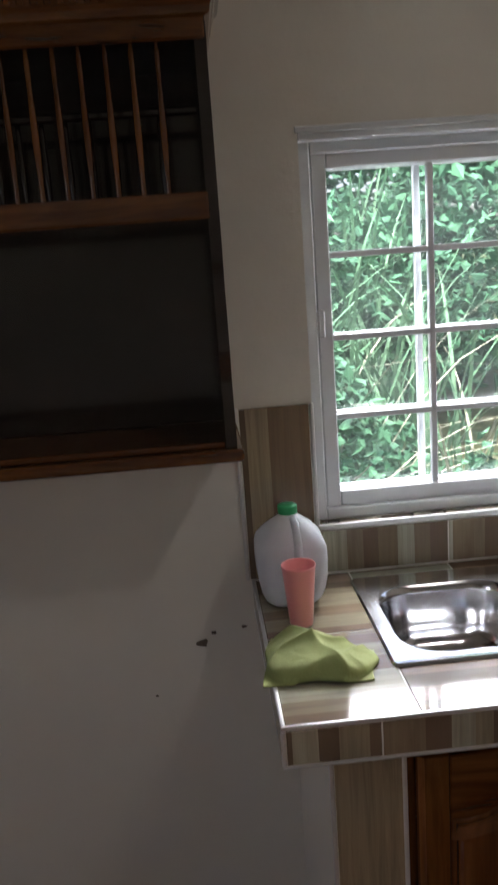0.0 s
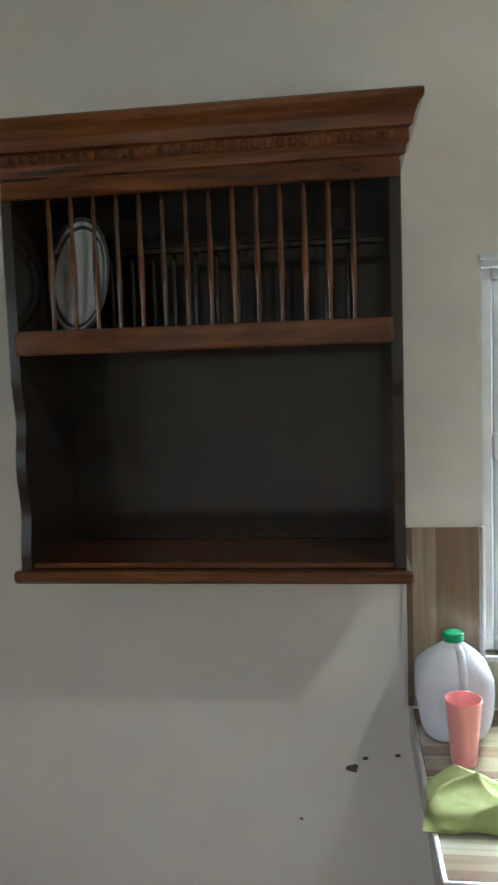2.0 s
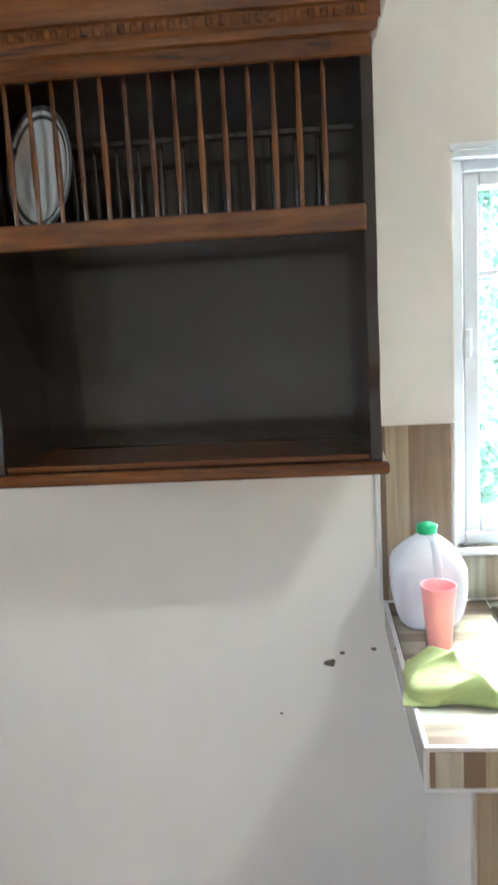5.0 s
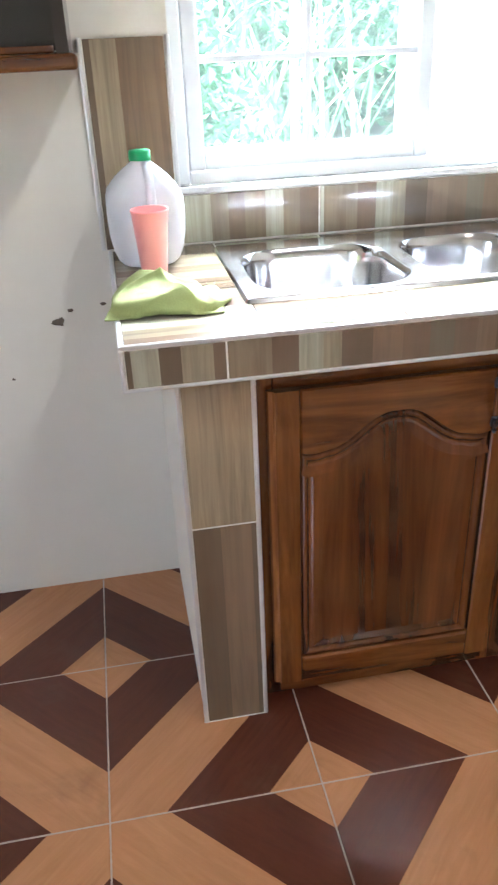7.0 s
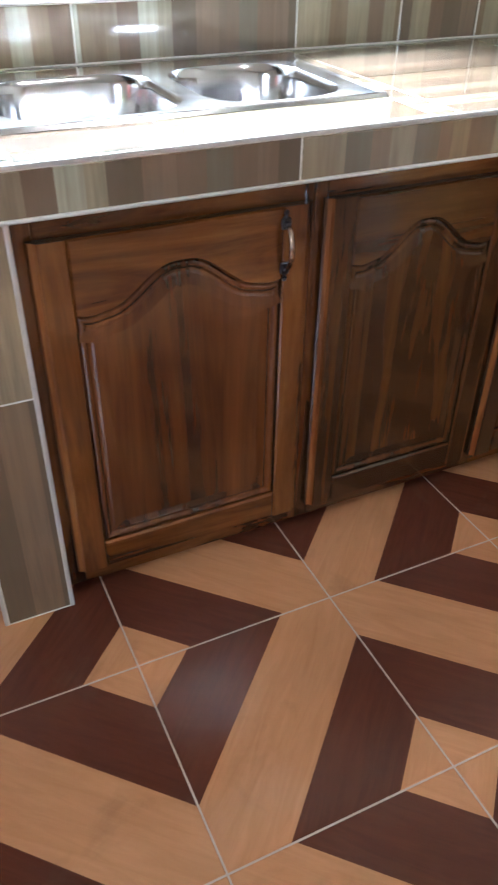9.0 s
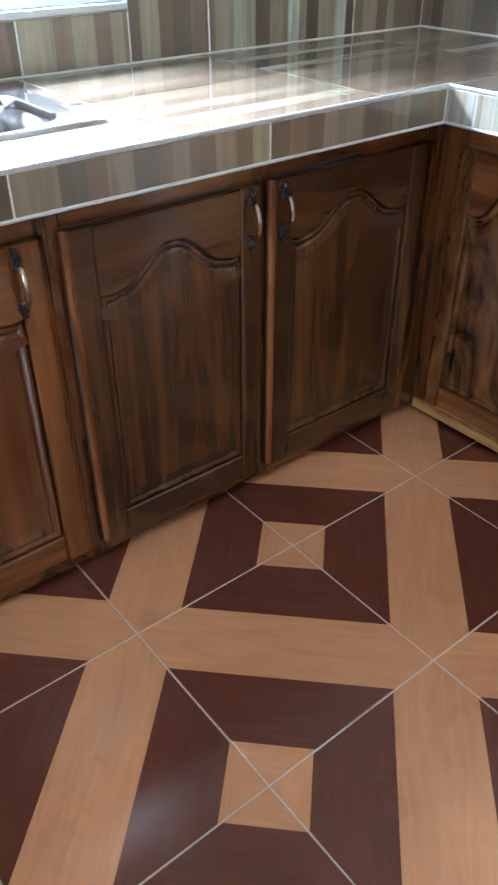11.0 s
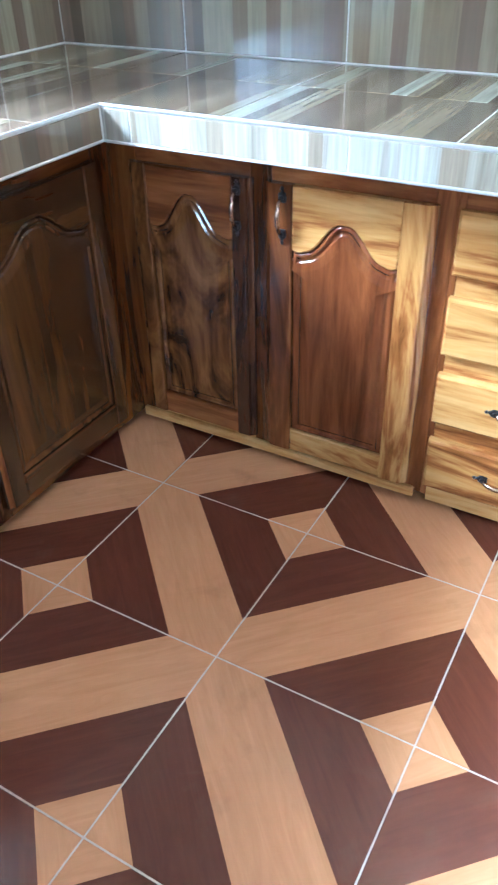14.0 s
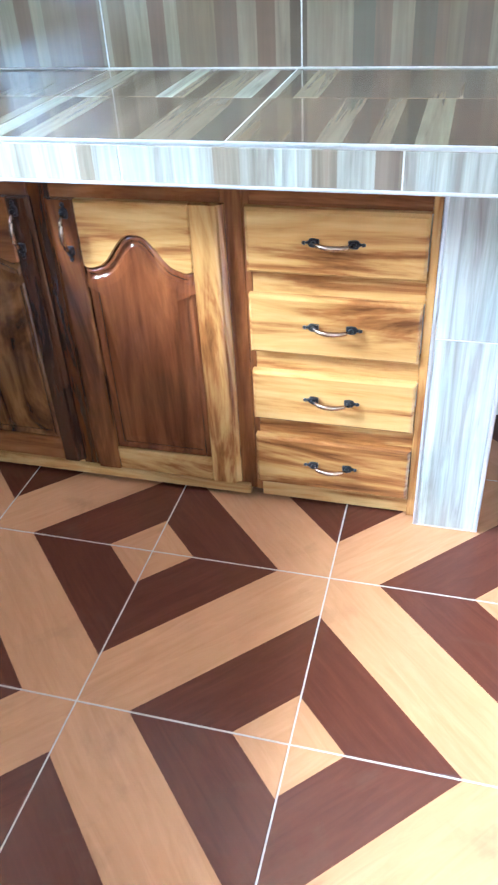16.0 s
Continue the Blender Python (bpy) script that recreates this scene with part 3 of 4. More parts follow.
def door(cab, frame_to, lo, hi, zb, zt, stile, woods, hx, swap=False, shoulder=None, peak=None):
    """A raised-panel door. frame_to(u, z, d) maps along the front, up, and out of the face frame."""
    w_lo, w_hi, w_rail, w_pan = woods
    bt = 0.019
    zs = shoulder or zt - 0.125
    zp = peak or zt - 0.062
    pl, pr = lo + stile, hi - stile
    br = zb + 0.062
    bm = bmesh.new()
    prism(bm, [(lo + 0.004, zb + 0.004), (hi - 0.004, zb + 0.004), (hi - 0.004, zt - 0.004), (lo + 0.004, zt - 0.004)], lambda x, z, d: frame_to(x, z, d + 0.0005), 0.006)
    dr = part("door", bm, w_pan, cab, "raised-panel wooden door with an arched panel")
    for a, b, s, w_st in ((lo, pl, 1, w_lo), (hi, pr, -1, w_hi)):
        bm = bmesh.new()
        section = [(a, 0.0), (a, 0.007), (a + s * 0.003, 0.010), (a + s * 0.010, 0.0125), (a + s * 0.013, bt - 0.001), (a + s * 0.016, bt), (b - s * 0.003, bt), (b, bt - 0.003), (b, 0.0)]
        ends = [[bm.verts.new(frame_to(u, z, d + 0.002)) for u, d in section] for z in (zb, zt)]
        for k in range(len(section)):
            q = (k + 1) % len(section)
            # faces 2 and 3 of the moulding carry the painted edge light
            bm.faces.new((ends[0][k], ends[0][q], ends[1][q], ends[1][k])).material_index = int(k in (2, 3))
        bm.faces.new(ends[0][::-1])
        bm.faces.new(ends[1])
        # lighter wood on the low-side moulding paints the light catching that edge
        part("stile", bm, [w_st, W_MID['z'] if s == 1 and w_st in (W_DIM['z'], W_CORNER_SHADE['z']) else w_st], dr)
    bm = bmesh.new()
    prism(bm, [(pl, zb), (pr, zb), (pr, br), (pl, br)], lambda x, z, d: frame_to(x, z, d + 0.002), bt - 0.0004, 0.004)
    part("bottom_rail", bm, w_rail, dr)
    curve = [((pl + pr) / 2 + x, z) for x, z in arch(pr - pl, zs, zp)]
    bm = bmesh.new()
    prism(bm, [(pr, zt), (pl, zt)] + curve, lambda x, z, d: frame_to(x, z, d + 0.002), bt - 0.0004, 0.003)
    part("top_rail", bm, w_rail, dr)
    # raised panel with a wide sloping border
    g = 0.0015
    out = [(pl + g, br + g)] + [((pl + pr) / 2 + x, z - g) for x, z in arch(pr - pl - 2 * g, zs, zp)] + [(pr - g, br + g)]
    rings = [(inset(out, d), h) for d, h in ((0, 0.006), (0, 0.012), (0.002, 0.0150), (0.005, 0.0168), (0.009, 0.0165), (0.012, 0.0142), (0.014, 0.0128), (0.018, 0.0128), (0.022, 0.0156), (0.038, 0.0182), (0.041, 0.0186))]
    bm = bmesh.new()
    vs = [[bm.verts.new(frame_to(x, z, d)) for x, z in ring] for ring, d in rings]
    n = len(out)
    for a, b in zip(vs, vs[1:]):
        for k in range(n):
            bm.faces.new((a[k], a[(k + 1) % n], b[(k + 1) % n], b[k]))
    bm.faces.new(vs[-1])
    part("panel", bm, w_pan, dr, "raised arched centre panel")
    hz = zt - 0.065
    o = frame_to(hx, hz, 1.0) - frame_to(hx, hz, 0.0)
    handle(dr, frame_to(hx, hz, bt + 0.002), Z, o)
    return dr


def north_to(u, z, d):
    return Vector((u, FFY - d, z))


def east_to(u, z, d):
    return Vector((FFX - d, u, z))


ZF = CB - 0.004
north_cab = thing("base_cabinet", (1.0, FFY, 0), "dark reddish-brown varnished base cabinet with three arched-panel doors under the sink", "cabinet", "base cabinets")
FB = 0.022
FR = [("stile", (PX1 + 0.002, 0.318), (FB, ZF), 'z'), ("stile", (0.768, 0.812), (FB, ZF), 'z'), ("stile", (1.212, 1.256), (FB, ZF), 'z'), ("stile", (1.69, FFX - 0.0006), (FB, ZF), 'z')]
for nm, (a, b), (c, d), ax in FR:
    part("frame_stile", boxes([((a, FFY, c), (b, FFY + 0.022, d))], 0.002), W_DIM[ax], north_cab)
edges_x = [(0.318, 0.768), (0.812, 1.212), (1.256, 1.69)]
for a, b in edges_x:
    part("top_rail", boxes([((a, FFY + 0.0005, 0.70), (b, FFY + 0.0215, ZF))], 0.001), W_DIM['x'], north_cab)
    part("bottom_rail", boxes([((a, FFY + 0.0005, FB), (b, FFY + 0.0215, 0.10))], 0.001), W_DIM['x'], north_cab)
# dark wood paints the shadow in the gap beneath the doors
part("plinth", boxes([((PX1 + 0.004, FFY + 0.026, 0.0), (FFX + 0.03, FFY + 0.04, 0.11))]), W_DARK['x'], north_cab, "recessed plinth, toe-gap shade put into its dark colour")
NW = (W_DIM['z'], W_DIM['z'], W_DIM['x'], W_LOWRED)
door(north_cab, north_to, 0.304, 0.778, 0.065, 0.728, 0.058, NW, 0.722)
# second and third doors take the colour with the corner's shade in it
NW = (W_CORNER_SHADE['z'], W_CORNER_SHADE['z'], W_CORNER_SHADE['x'], W_CORNER_SHADE['z'])
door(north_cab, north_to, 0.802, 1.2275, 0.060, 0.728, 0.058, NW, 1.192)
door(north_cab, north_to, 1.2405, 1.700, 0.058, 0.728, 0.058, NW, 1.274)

east_cab = thing("base_cabinet", (FFX, 0.8, 0), "glossy brown varnished base cabinet with two arched-panel doors beside the drawers", "cabinet", "base cabinets")
for a, b, w in ((0.386, 0.430, W_MID['z']), (0.785, 0.835, W_DIM['z']), (1.135, FFY + 0.018, W_DIM['z'])):
    part("frame_stile", boxes([((FFX, a, FB), (FFX + 0.022, b, ZF))], 0.002), w, east_cab)
for a, b in ((0.430, 0.785), (0.835, 1.135)):
    part("top_rail", boxes([((FFX + 0.0005, a, 0.69), (FFX + 0.0215, b, ZF))], 0.001), W_MID['y'], east_cab)
    part("bottom_rail", boxes([((FFX + 0.0005, a, FB), (FFX + 0.0215, b, 0.07))], 0.001), W_GOLD['y'], east_cab)
part("base_strip", boxes([((FFX - 0.012, 0.40, 0.008), (FFX + 0.010, FFY - 0.004, 0.036))], 0.004), W_GOLD['y'], east_cab, "golden skirting strip along the floor")
door(east_cab, east_to, 0.826, 1.150, 0.052, 0.712, 0.050, (W_DARK['z'], W_FIG, W_MID['y'], W_FIG), 0.858, shoulder=0.575, peak=0.655)
door(east_cab, east_to, 0.420, 0.795, 0.046, 0.712, 0.068, (W_GOLD['z'], W_MID['z'], W_GOLD['y'], W_RED['z']), 0.748, shoulder=0.575, peak=0.645)

drawer_cab = thing("drawer_cabinet", (FFX, 0.2, 0), "golden streaked wooden drawer unit with four drawers against the tiled pier", "cabinet")
part("frame_stile", boxes([((FFX - 0.010, QY1 + 0.002, 0.006), (FFX + 0.020, 0.0325, ZF))], 0.001), W_GOLD['z'], drawer_cab)
part("frame_stile", boxes([((FFX - 0.0005, 0.372, 0.022), (FFX + 0.0215, 0.3855, ZF))], 0.001), W_MID['z'], drawer_cab)
DZ = [(0.583, 0.711), (0.407, 0.535), (0.238, 0.360), (0.058, 0.192)]
gaps = [(0.711, ZF)] + [(DZ[i + 1][1], DZ[i][0]) for i in range(3)] + [(0.012, 0.058)]
for a, b in gaps:
    part("rail", boxes([((FFX + 0.0005, 0.033, a - 0.006), (FFX + 0.0210, 0.372, b + 0.006 if b < 0.75 else b))], 0.001), W_GOLD['y'] if b < 0.75 else W_MID['y'], drawer_cab)
for a, b in DZ:
    bm = bmesh.new()
    prism(bm, [(0.034, a), (0.378, a), (0.378, b), (0.034, b)], lambda x, z, d: east_to(x, z, d + 0.0008), 0.020, 0.006)
    dw = part("drawer", bm, W_GOLD['y'], drawer_cab, "golden streaked drawer front")
    handle(dw, east_to(0.207, (a + b) / 2 + 0.004, 0.0208), Y, Vector(nX), 0.095)

# ---------------------------------------------------------------- plate rack on the wall
RX0, RX1, RYF = -0.684, 0.048, 1.412
rack = thing("plate_rack", ((RX0 + RX1) / 2, NY, 1.21), "dark varnished wooden plate rack with spindles and an open shelf", "wall cabinet")


def side_outline():
    pts = [(NY - 0.002, 1.228), (NY - 0.002, 1.97), (RYF, 1.97), (RYF, 1.62)]
    for k in range(1, 49):
        u = k / 49
        z = 1.62 - u * 0.355
        pts.append((RYF + 0.011 * (0.5 - 0.5 * math.cos(2 * math.pi * 2 * u)), z))
    pts.append((RYF, 1.252))
    pts.append((RYF, 1.228))
    return pts


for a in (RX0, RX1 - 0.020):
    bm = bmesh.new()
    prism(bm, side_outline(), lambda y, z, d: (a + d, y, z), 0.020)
    part("side_panel", bm, W_RACK_SHADE, rack, "side panel with a scalloped front edge")
part("back_panel", boxes([((RX0 + 0.020, NY - 0.016, 1.247), (RX1 - 0.020, NY - 0.004, 1.97))]), W_RACK_SHADE, rack, "dark glossy back panel, interior shade put into its colour")
part("shelf", boxes([((RX0 + 0.020, RYF + 0.002, 1.665), (RX1 - 0.020, NY - 0.016, 1.690))], 0.002), W_RACK['x'], rack)
part("shelf_rail", boxes([((RX0 + 0.016, RYF - 0.010, 1.655), (RX1 - 0.016, RYF + 0.008, 1.702))], 0.005, 2), W_RACK['x'], rack)
part("bottom_board", boxes([((RX0 - 0.012, RYF - 0.016, 1.221), (RX1 + 0.012, NY - 0.002, 1.246))], 0.007, 3), W_RACK['x'], rack)
part("inner_lip", boxes([((RX0 + 0.022, RYF + 0.004, 1.247), (RX1 - 0.022, RYF + 0.014, 1.258))], 0.003, 2), W_RACK['x'], rack)
part("top_board", boxes([((RX0 + 0.020, RYF + 0.012, 1.955), (RX1 - 0.020, NY - 0.016, 1.972))]), W_RACK_SHADE, rack)
part("frieze", boxes([((RX0 + 0.002, RYF - 0.006, 1.942), (RX1 - 0.002, RYF + 0.012, 1.990))], 0.003), W_RACK['x'], rack)
prof = [(0.000, 1.975), (0.008, 1.978), (0.010, 1.990), (0.014, 1.996), (0.014, 2.018), (0.020, 2.022), (0.024, 2.040), (0.030, 2.054), (0.036, 2.060), (0.038, 2.064), (0.038, 2.074), (0.034, 2.078), (-0.02, 2.078), (-0.02, 1.975)]
bm = bmesh.new()
rows = []
for o, z in prof:
    rows.append([bm.verts.new(p) for p in ((RX0 - o, NY - 0.002, z), (RX0 - o, RYF - 0.006 - o, z), (RX1 + o, RYF - 0.006 - o, z), (RX1 + o, NY - 0.002, z))])
for i in range(len(rows)):
    a, b = rows[i], rows[(i + 1) % len(rows)]
    for k in range(3):
        bm.faces.new((a[k], a[k + 1], b[k + 1], b[k]))
bm.faces.new([r[0] for r in rows][::-1])
bm.faces.new([r[3] for r in rows])
part("crown", bm, W_RACK['x'], rack, "stepped crown moulding")
n = 34
for k in range(n):
    x = RX0 + 0.004 + (RX1 - RX0 - 0.008) * (k + 0.5) / n
    part("dentil", boxes([((x - 0.006, RYF - 0.006 - 0.0185, 1.999), (x + 0.006, RYF - 0.006 - 0.0135, 2.016))], 0.002), W_RACK['x'], rack)
SP = [(0.0036, 0.0), (0.0046, 0.010), (0.0042, 0.05), (0.0056, 0.09), (0.0060, 0.115), (0.0054, 0.15), (0.0040, 0.19), (0.0046, 0.235), (0.0034, 0.262)]
# rear row in the darker colour, for the shade behind the front spindles
for y, x_first, tall, wd in ((RYF + 0.014, -0.597, 1.0, W_RACK['z']), (RYF + 0.140, -0.606, 0.64, W_RACK_SHADE)):
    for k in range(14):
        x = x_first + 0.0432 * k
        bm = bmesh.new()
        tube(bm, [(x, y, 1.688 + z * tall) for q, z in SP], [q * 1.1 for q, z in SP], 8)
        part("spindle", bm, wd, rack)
part("rear_rail", boxes([((RX0 + 0.020, RYF + 0.132, 1.852), (RX1 - 0.020, RYF + 0.148, 1.866))], 0.003), W_RACK_SHADE, rack)

# a plate standing in the rack
plate = thing("plate", (-0.560, 1.500, 1.690), "pale round plate with a dark rim standing in the rack", "plate")
bm = bmesh.new()
lathe(bm, [(0.0005, 0.004), (0.070, 0.004), (0.080, 0.007), (0.092, 0.012)], (0, 0, 0), 48, 0)
lathe(bm, [(0.092, 0.012), (0.099, 0.0142)], (0, 0, 0), 48, 1)
lathe(bm, [(0.099, 0.0142), (0.106, 0.0163)], (0, 0, 0), 48, 0)
lathe(bm, [(0.106, 0.0163), (0.113, 0.018), (0.116, 0.017), (0.113, 0.014), (0.092, 0.008)], (0, 0, 0), 48, 1)
lathe(bm, [(0.092, 0.008), (0.070, 0.0), (0.0005, 0.0)], (0, 0, 0), 48, 0)
bmesh.ops.transform(bm, verts=bm.verts, matrix=pose(-0.560, 1.500, 1.807, 0, 0, -40) @ pose(0, 0, 0, 86, 0, 0))
part("dish", bm, [M_PLATE, M_PLATE_RIM], plate)

# ---------------------------------------------------------------- things on the counter
jug = thing("milk_jug", (0.150, 1.578, CT + 0.001), "empty translucent white plastic jug with a green cap", "jug")
bm = bmesh.new()
prev = None
for hw, hh, r, z in ((0.042, 0.042, 0.030, 0.0), (0.052, 0.052, 0.034, 0.004), (0.061, 0.060, 0.036, 0.014), (0.068, 0.066, 0.034, 0.035), (0.073, 0.071, 0.032, 0.065), (0.0745, 0.072, 0.030, 0.100),
                     (0.0735, 0.071, 0.028, 0.128), (0.069, 0.067, 0.028, 0.142), (0.052, 0.052, 0.030, 0.164), (0.034, 0.034, 0.028, 0.181), (0.021, 0.021, 0.0209, 0.191), (0.0175, 0.0175, 0.0174, 0.196), (0.0175, 0.0175, 0.0174, 0.208)):
    ring = [bm.verts.new((x, y, CT + 0.001 + z)) for x, y in rounded(0.150, 1.578, hw, hh, r, 5)]
    if prev:
        for k in range(len(ring)):
            bm.faces.new((prev[k], prev[(k + 1) % len(ring)], ring[(k + 1) % len(ring)], ring[k]))
    else:
        bm.faces.new(ring[::-1])
    prev = ring
bm.faces.new(prev)
part("body", bm, M_JUG, jug, smooth=True)
bm = bmesh.new()
tube(bm, [(0.158, 1.512, CT + 0.085), (0.160, 1.505, CT + 0.105), (0.161, 1.517, CT + 0.145), (0.160, 1.545, CT + 0.178), (0.157, 1.560, CT + 0.188)], [0.010, 0.011, 0.0105, 0.010, 0.009], 10)
part("grip", bm, M_JUG, jug, "moulded grip of the same plastic")
bm = bmesh.new()
rings = lathe(bm, [(0.0205, 0.0), (0.0210, 0.002), (0.0210, 0.016), (0.0190, 0.018), (0.001, 0.0185)], (0.150, 1.578, CT + 0.196), 28)
part("cap", bm, M_CAP, jug, "green screw cap")

cup = thing("cup", (0.152, 1.452, CT + 0.001), "pink translucent plastic tumbler", "cup")
bm = bmesh.new()
lathe(bm, [(0.0005, 0.003), (0.021, 0.003), (0.0325, 0.126), (0.0345, 0.1275), (0.0350, 0.124), (0.0335, 0.121), (0.0235, 0.002), (0.022, 0.0), (0.0005, 0.0)], (0.152, 1.452, CT + 0.001), 36)
part("tumbler", bm, M_CUP, cup)

bm = bmesh.new()
NU, NV = 84, 72
grid = []
for j in range(NV + 1):
    row = []
    for i in range(NU + 1):
        u, v = -1 + 2 * i / NU, -1 + 2 * j / NV
        r = min(1.0, (abs(u) ** 3 + abs(v) ** 3) ** (1 / 3))
        a = math.atan2(v, u)
        wob = 1 + 0.05 * math.sin(2 * a + 0.9) + 0.04 * math.sin(5 * a + 0.4)
        narrow = 1 - 0.42 * max(0.0, u) ** 1.3
        x, y = 0.163 + 0.094 * u * wob + 0.010 * v, 1.302 + 0.086 * v * wob * narrow - 0.030 * max(0.0, u) - 0.012 * u
        p = Vector((x * 10, y * 10, 0.3))
        warp = noise.noise(p * 0.7)
        f1 = 1 - abs(math.sin(21 * (0.80 * x + 0.60 * y) + 2.2 * warp))
        f2 = 1 - abs(math.sin(34 * (0.45 * x - 0.89 * y) + 3.0 * noise.noise(p * 0.9 + Vector((5, 2, 0)))))
        dome = max(0.0, 1 - r ** 5)
        swell = 0.026 * math.exp(-((u + 0.35) / 0.55) ** 2) * max(0.0, 1 - r * r) ** 0.5
        h = dome ** 0.4 * (0.012 + 0.015 * f1 ** 1.4 + 0.011 * f2 ** 1.6) + 0.75 * swell
        row.append(bm.verts.new((x, y, CT + 0.003 + max(0, h) + 0.002 * abs(noise.noise(p * 4)))))
    grid.append(row)
for j in range(NV):
    for i in range(NU):
        bm.faces.new((grid[j][i], grid[j][i + 1], grid[j + 1][i + 1], grid[j + 1][i]))
cloth = part("dish_cloth", bm, M_CLOTH, None, smooth=True)
tagged(cloth, "crumpled lime-green dish cloth lying by the sink", "cloth")
sol = cloth.modifiers.new("thickness", 'SOLIDIFY')
sol.thickness = 0.002

# ---------------------------------------------------------------- outside
bm = bmesh.new()
cols, rws = 34, 20
vg = []
for j in range(rws + 1):
    y = NY + T + 0.02 + 90 * (j / rws) ** 2.6
    row = []
    for i in range(cols + 1):
        s = -1 + 2 * i / cols
        x = 60 * s * abs(s) + 0.5
        z = -0.35 + 2.0 * (1 - math.exp(-max(0, y - 3.2) / 2.6)) + 0.25 * noise.noise(Vector((x * 0.5, y * 0.5, 0)))
        row.append(bm.verts.new((x, y, min(z, 9))))
    vg.append(row)
for j in range(rws):
    for i in range(cols):
        bm.faces.new((vg[j][i], vg[j][i + 1], vg[j + 1][i + 1], vg[j + 1][i]))
structure("ground_bank", bm, M_SOIL, "overgrown earth bank rising behind the house", "ground")
bm = boxes([((-60, -60, -0.6), (60, NY + T + 0.015, -0.36))])
structure("ground", bm, M_SOIL, "ground around the house", "ground")


def bank(x, y):
    return -0.35 + 2.0 * (1 - math.exp(-max(0, y - 3.2) / 2.6)) + 0.25 * noise.noise(Vector((x * 0.5, y * 0.5, 0)))


def leaf_mass(name, cx, cy, rx, ry, h, count, size, label):
    v, f = [], []
    zb = bank(cx, cy)
    for _ in range(count):
        a, q = rnd.uniform(0, 6.283), rnd.random() ** 0.5
        hz = rnd.random()
        k = math.sin(math.pi * min(1, 0.25 + 0.75 * hz)) ** 0.6
        p = Vector((cx + rx * q * k * math.cos(a), cy + ry * q * k * math.sin(a), zb + h * hz * (0.8 + 0.4 * noise.noise(Vector((cx + 3 * math.cos(a), cy, hz * 2))))))
        d = Vector((rnd.gauss(0, 1), rnd.gauss(0, 1) - 0.4, rnd.gauss(0, 0.7) - 0.3)).normalized()
        s = d.cross(Vector((rnd.gauss(0, 1), rnd.gauss(0, 1), 1.2))).normalized()
        l, w = size * rnd.uniform(0.6, 1.4), size * rnd.uniform(0.22, 0.42)
        b = len(v)
        up = d.cross(s) * (0.15 * l)
        v += [p, p + d * l * 0.45 + s * w + up, p + d * l, p + d * l * 0.45 - s * w + up]
        f += [(b, b + 1, b + 2), (b, b + 2, b + 3)]
    me = bpy.data.meshes.new(name)
    me.from_pydata(v, [], f)
    me.materials.append(M_LEAF)
    return tagged(new(name, me), label, "bush")


for cx, cy, rx, ry, h, cnt, size in ((-0.6, 3.7, 1.0, 0.6, 1.7, 5000, 0.075), (0.40, 3.5, 0.70, 0.55, 1.5, 6000, 0.070), (1.15, 3.2, 0.30, 0.28, 1.15, 2200, 0.065),
                                     (0.2, 5.0, 1.5, 0.9, 1.9, 6000, 0.09), (1.6, 5.2, 1.0, 0.9, 1.8, 5000, 0.10), (-1.8, 5.2, 1.5, 1.0, 2.2, 3000, 0.12),
                                     (0.5, 7.4, 2.8, 0.9, 2.0, 6000, 0.13)):
    leaf_mass("bush", cx, cy, rx, ry, h, cnt, size, "dense green leafy bush on the bank outside")

bm = bmesh.new()
box(bm, (1.60, 3.75, -0.5), (7.0, 3.95, 2.35), 0.01)
box(bm, (1.56, 3.71, 2.35), (7.05, 3.99, 2.43), 0.015)
structure("garden_wall", bm, plain("whitewash", (0.80, 0.79, 0.76), 0.85, 0, 0.08, 6, 0.2), "sunlit whitewashed boundary wall outside the window", "wall")


def blades(name, mat, spots, length, width, label, droop):
    v, f = [], []
    for cx, cy in spots:
        for _ in range(rnd.randint(6, 11)):
            x, y = cx + rnd.gauss(0, 0.10), cy + rnd.gauss(0, 0.10)
            z = bank(x, y) - 0.1
            a = rnd.uniform(0, 6.283)
            l = length * rnd.uniform(0.6, 1.15)
            dr = droop * rnd.uniform(0.4, 1.2)
            side = Vector((-math.sin(a), math.cos(a), 0))
            b = len(v)
            N = 7
            for k in range(N + 1):
                u = k / N
                p = Vector((x + math.cos(a) * l * dr * u * u, y + math.sin(a) * (1.0 if math.sin(a) > 0 else 0.3) * l * dr * u * u, z + l * (u - 0.55 * dr * u ** 3)))
                w = width * (1 - u) ** 0.6 + 0.001
                v += [p - side * w, p + side * w]
            for k in range(N):
                q = b + 2 * k
                f.append((q, q + 1, q + 3, q + 2))
    me = bpy.data.meshes.new(name)
    me.from_pydata(v, [], f)
    me.materials.append(mat)
    return tagged(new(name, me), label, "grass", kind="stuff")


blades("tall_grass", M_GRASS, [(rnd.uniform(-1.4, 1.25), rnd.uniform(3.7, 5.2)) for _ in range(110)], 1.9, 0.016, "tall arching pale green grass outside the window", 0.55)
blades("dry_grass", M_DRY, [(rnd.uniform(-0.8, 1.3), rnd.uniform(2.9, 3.6)) for _ in range(14)], 1.9, 0.009, "dry bleached grass stalks hanging over the bank", 0.8)

# ---------------------------------------------------------------- tiles, piece by piece
for a, b in cuts(x0, x1, [0.535, 1.010]):
    tile(sill, (a, NY - 0.002, z0 - 0.006), X, Y, b - a, WY - NY + 0.002, 0.006)
tz = CT + 0.002
jn = [0.535, 1.010, 1.485, 1.960]
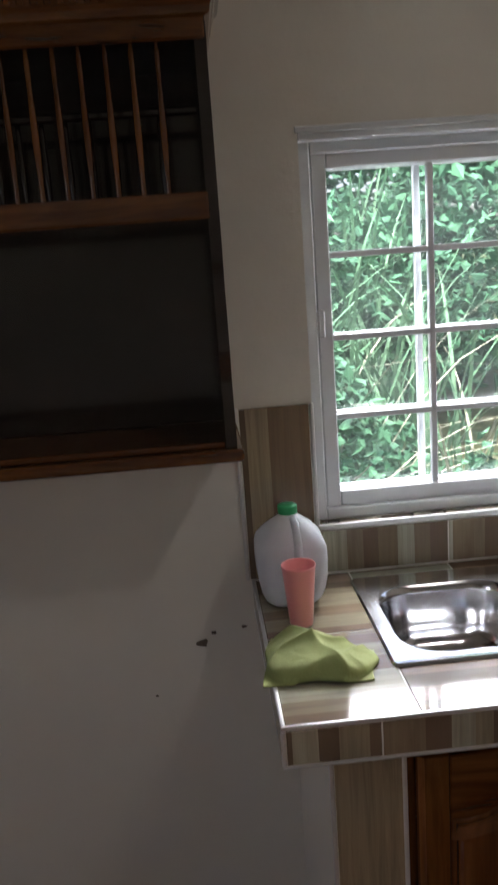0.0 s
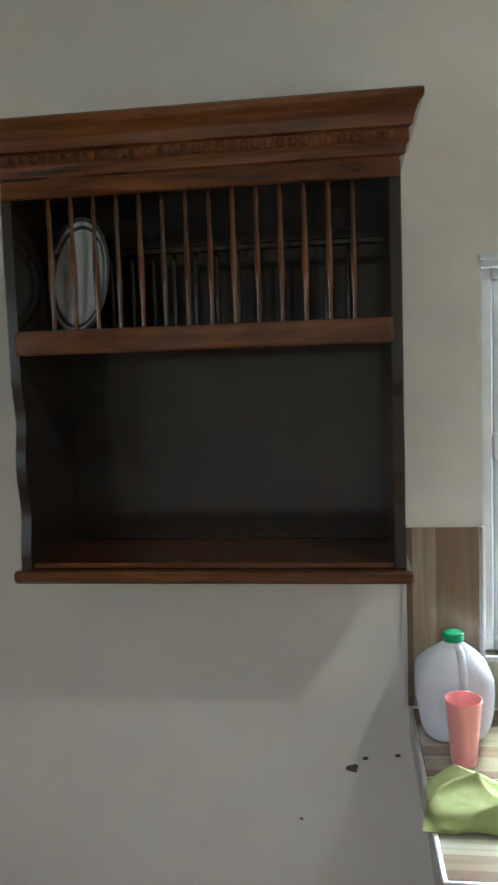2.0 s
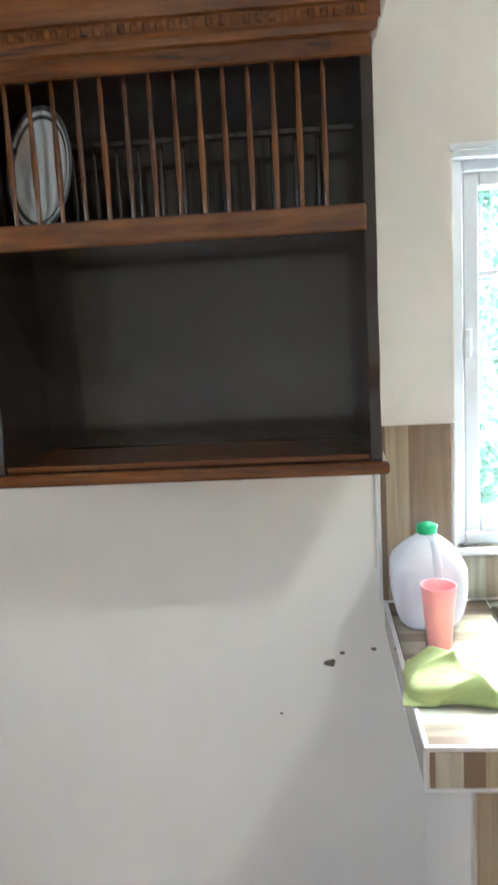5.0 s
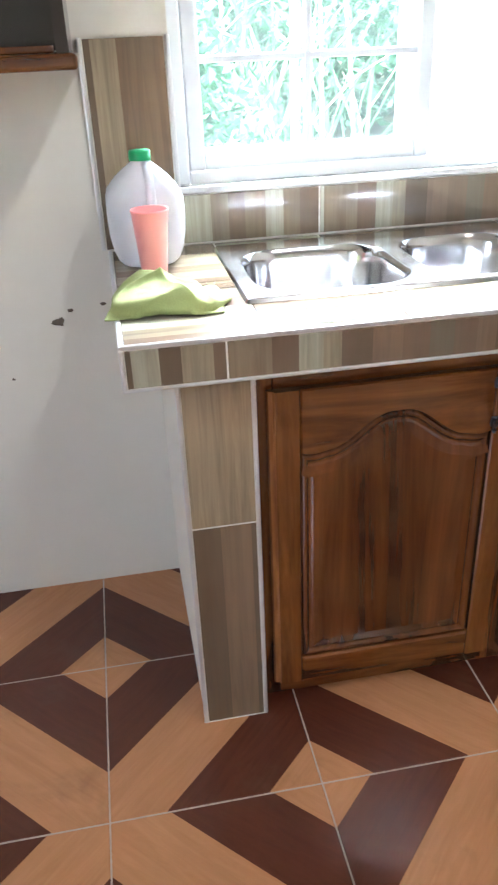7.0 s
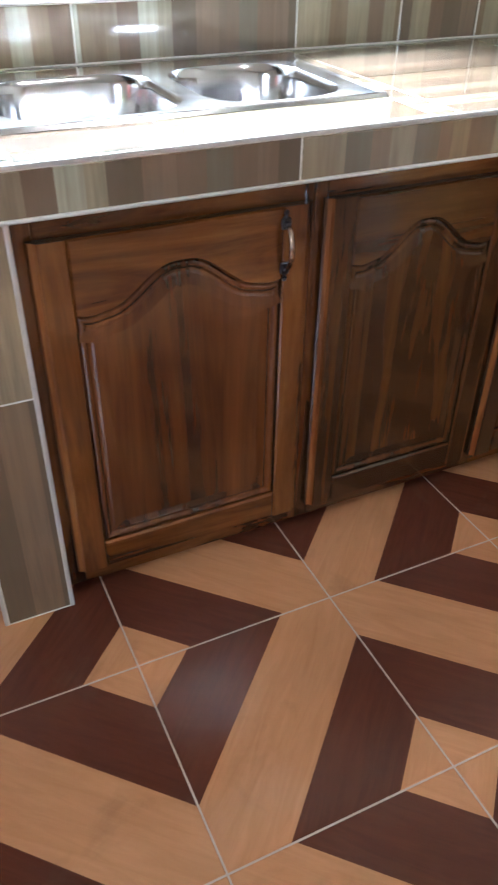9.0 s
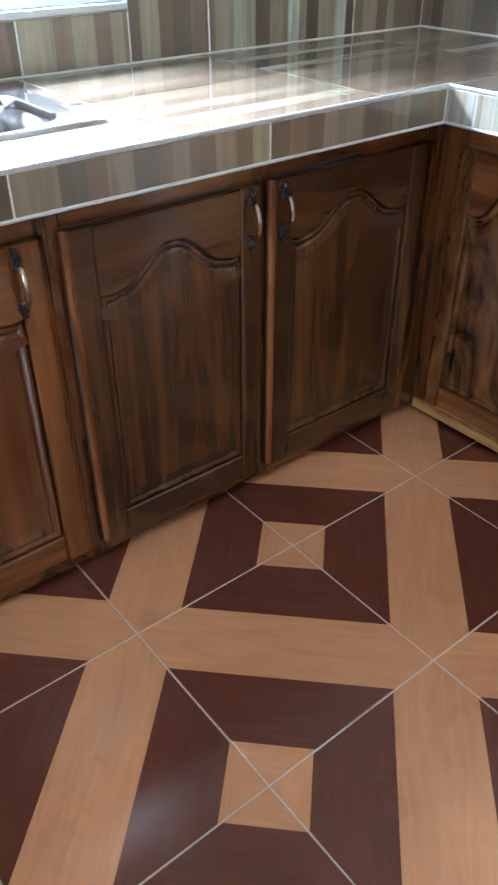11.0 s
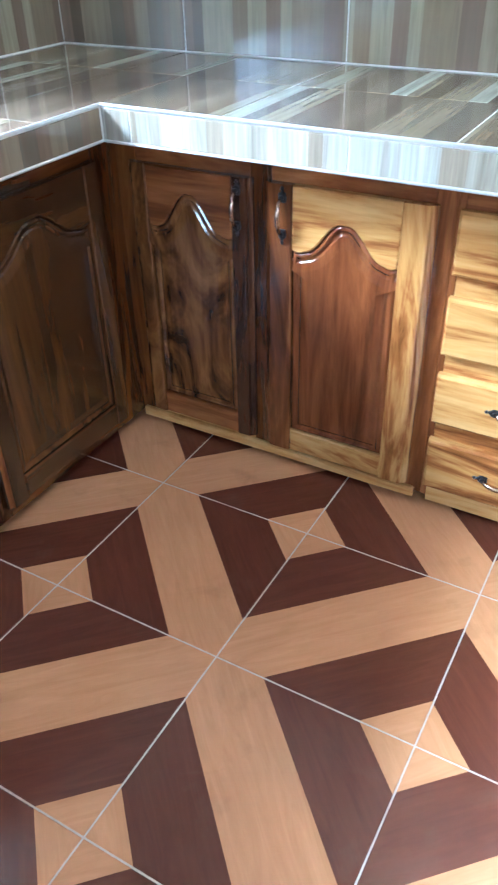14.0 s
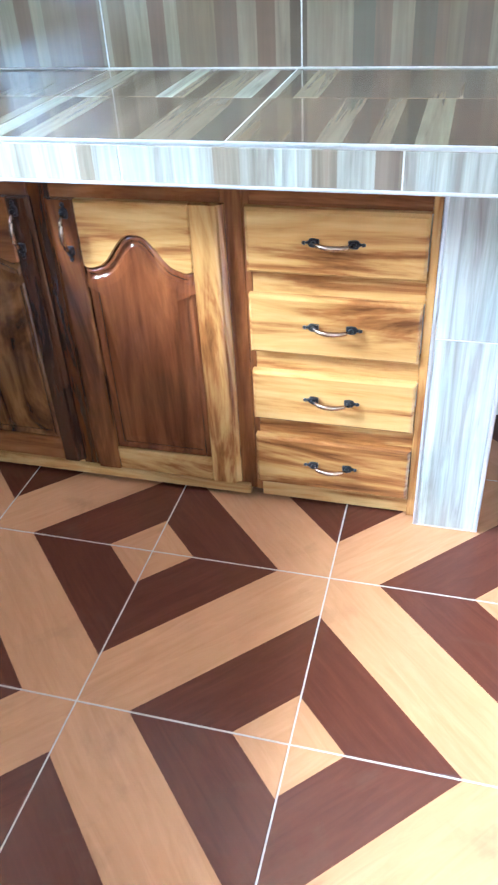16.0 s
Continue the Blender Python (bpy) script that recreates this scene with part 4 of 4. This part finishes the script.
tile(wall_north, (0.066, NY, tz), X, Z, x0 - 0.008 - 0.066, 1.266 - tz, mat=M_BROWN, name="brown_tile")
for a, b in cuts(x0, x1, jn):
    tile(wall_north, (a, NY, tz), X, Z, b - a, z0 - 0.012 - tz)
for a, b in cuts(x1, EX - 0.009, jn):
    tile(wall_north, (a, NY, tz), X, Z, b - a, 1.266 - tz)
part("tile_bed", boxes([((0.064, NY - 0.0068, CT + 0.001), (x0 - 0.006, NY + 0.001, 1.2645)), ((x0 - 0.006, NY - 0.0068, CT + 0.001), (x1, NY + 0.001, z0 - 0.0125)),
                        ((x1, NY - 0.0068, CT + 0.001), (EX - 0.007, NY + 0.001, 1.2645))]), M_GROUTW, wall_north, "white grout bed behind the tiles")
part("tile_bed", boxes([((EX - 0.0068, CEY, CT + 0.001), (EX + 0.001, NY - 0.007, 1.2645))]), M_GROUTW, wall_east, "white grout bed behind the tiles")
part("tile_edge_trim", boxes([((0.056, NY - 0.011, CT + 0.002), (0.065, NY - 0.001, 1.268))], 0.003, 2), M_TRIM, wall_north, "silver tile edge trim")
for a, b in cuts(CEY, NY, [-0.10, 0.36, 0.82, 1.28]):
    tile(wall_east, (EX, b, tz), nY, Z, b - a, 1.266 - tz)


def minus(r, h):
    ax, bx, ay, by = r
    cx, dx, cy, dy = h
    if cx >= bx or dx <= ax or cy >= by or dy <= ay:
        return [r]
    out = []
    if ax < cx:
        out.append((ax, cx, ay, by))
    if dx < bx:
        out.append((dx, bx, ay, by))
    mx, nx = max(ax, cx), min(bx, dx)
    if ay < cy:
        out.append((mx, nx, ay, cy))
    if dy < by:
        out.append((mx, nx, dy, by))
    return out


tops = []
for xa, xb in cuts(CLX + tr, 1.46, [0.53, 0.995]):
    for ya, yb in ((CFY + tr, 1.40), (1.40, NY - 0.009)):
        tops += minus((xa, xb, ya, yb), (sx0 + 0.008, sx1 - 0.008, sy0 + 0.008, sy1 - 0.008))
for ya, yb in ((CFY + tr, 1.28), (1.28, NY - 0.009)):
    tops += [(1.46, 1.955, ya, yb), (1.955, EX - 0.009, ya, yb)]
for ya, yb in cuts(CEY + 0.002, CFY + tr, [-0.09, 0.37, 0.82]):
    tops += [(CFX + tr, 1.955, ya, yb), (1.955, EX - 0.009, ya, yb)]
for xa, xb, ya, yb in tops:
    if xb - xa > 0.012 and yb - ya > 0.012:
        tile(ctr, (xa, yb, CT - 0.0085), nY, X, yb - ya, xb - xa, 0.0085)
for a, b in cuts(CLX + 0.006, CFX - 0.0015, [0.231, 0.707, 1.180]):
    tile(ctr, (a, CFY + 0.008, CB + 0.004), X, Z, b - a, CT - tr - CB - 0.004)
# east counter edge uses the tile brightened for the light on it
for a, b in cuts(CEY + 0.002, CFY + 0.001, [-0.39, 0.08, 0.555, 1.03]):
    tile(ctr, (CFX + 0.008, b, CB + 0.004), nY, Z, b - a, CT - tr - CB - 0.004, mat=M_LIT, name="light_tile")
for a, b in cuts(CFY + 0.008, NY, [1.45]):
    tile(ctr, (CLX + 0.008, b, CB + 0.004), nY, Z, b - a, CT - tr - CB - 0.004)
for a, b in ((0.002, 0.482), (0.482, CB)):
    tile(ctr, (PX0 + 0.007, PYF + 0.008, a), X, Z, PX1 - PX0 - 0.013, b - a, mat=M_BROWN, name="brown_tile")
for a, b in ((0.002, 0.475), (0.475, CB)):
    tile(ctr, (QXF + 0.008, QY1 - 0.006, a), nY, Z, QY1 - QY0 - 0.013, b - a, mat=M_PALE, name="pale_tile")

for i in range(-8, 3):
    for j in range(-8, 3):
        xa, ya = NODE[0] + i * TILE, NODE[1] + j * TILE
        if (i + j) % 2:
            tile(floor, (xa, ya, -0.0045), X, Y, TILE, TILE, 0.0045, 0.0017, "floor_tile", M_FLOOR)
        else:
            tile(floor, (xa + TILE, ya, -0.0045), Y, nX, TILE, TILE, 0.0045, 0.0017, "floor_tile", M_FLOOR)
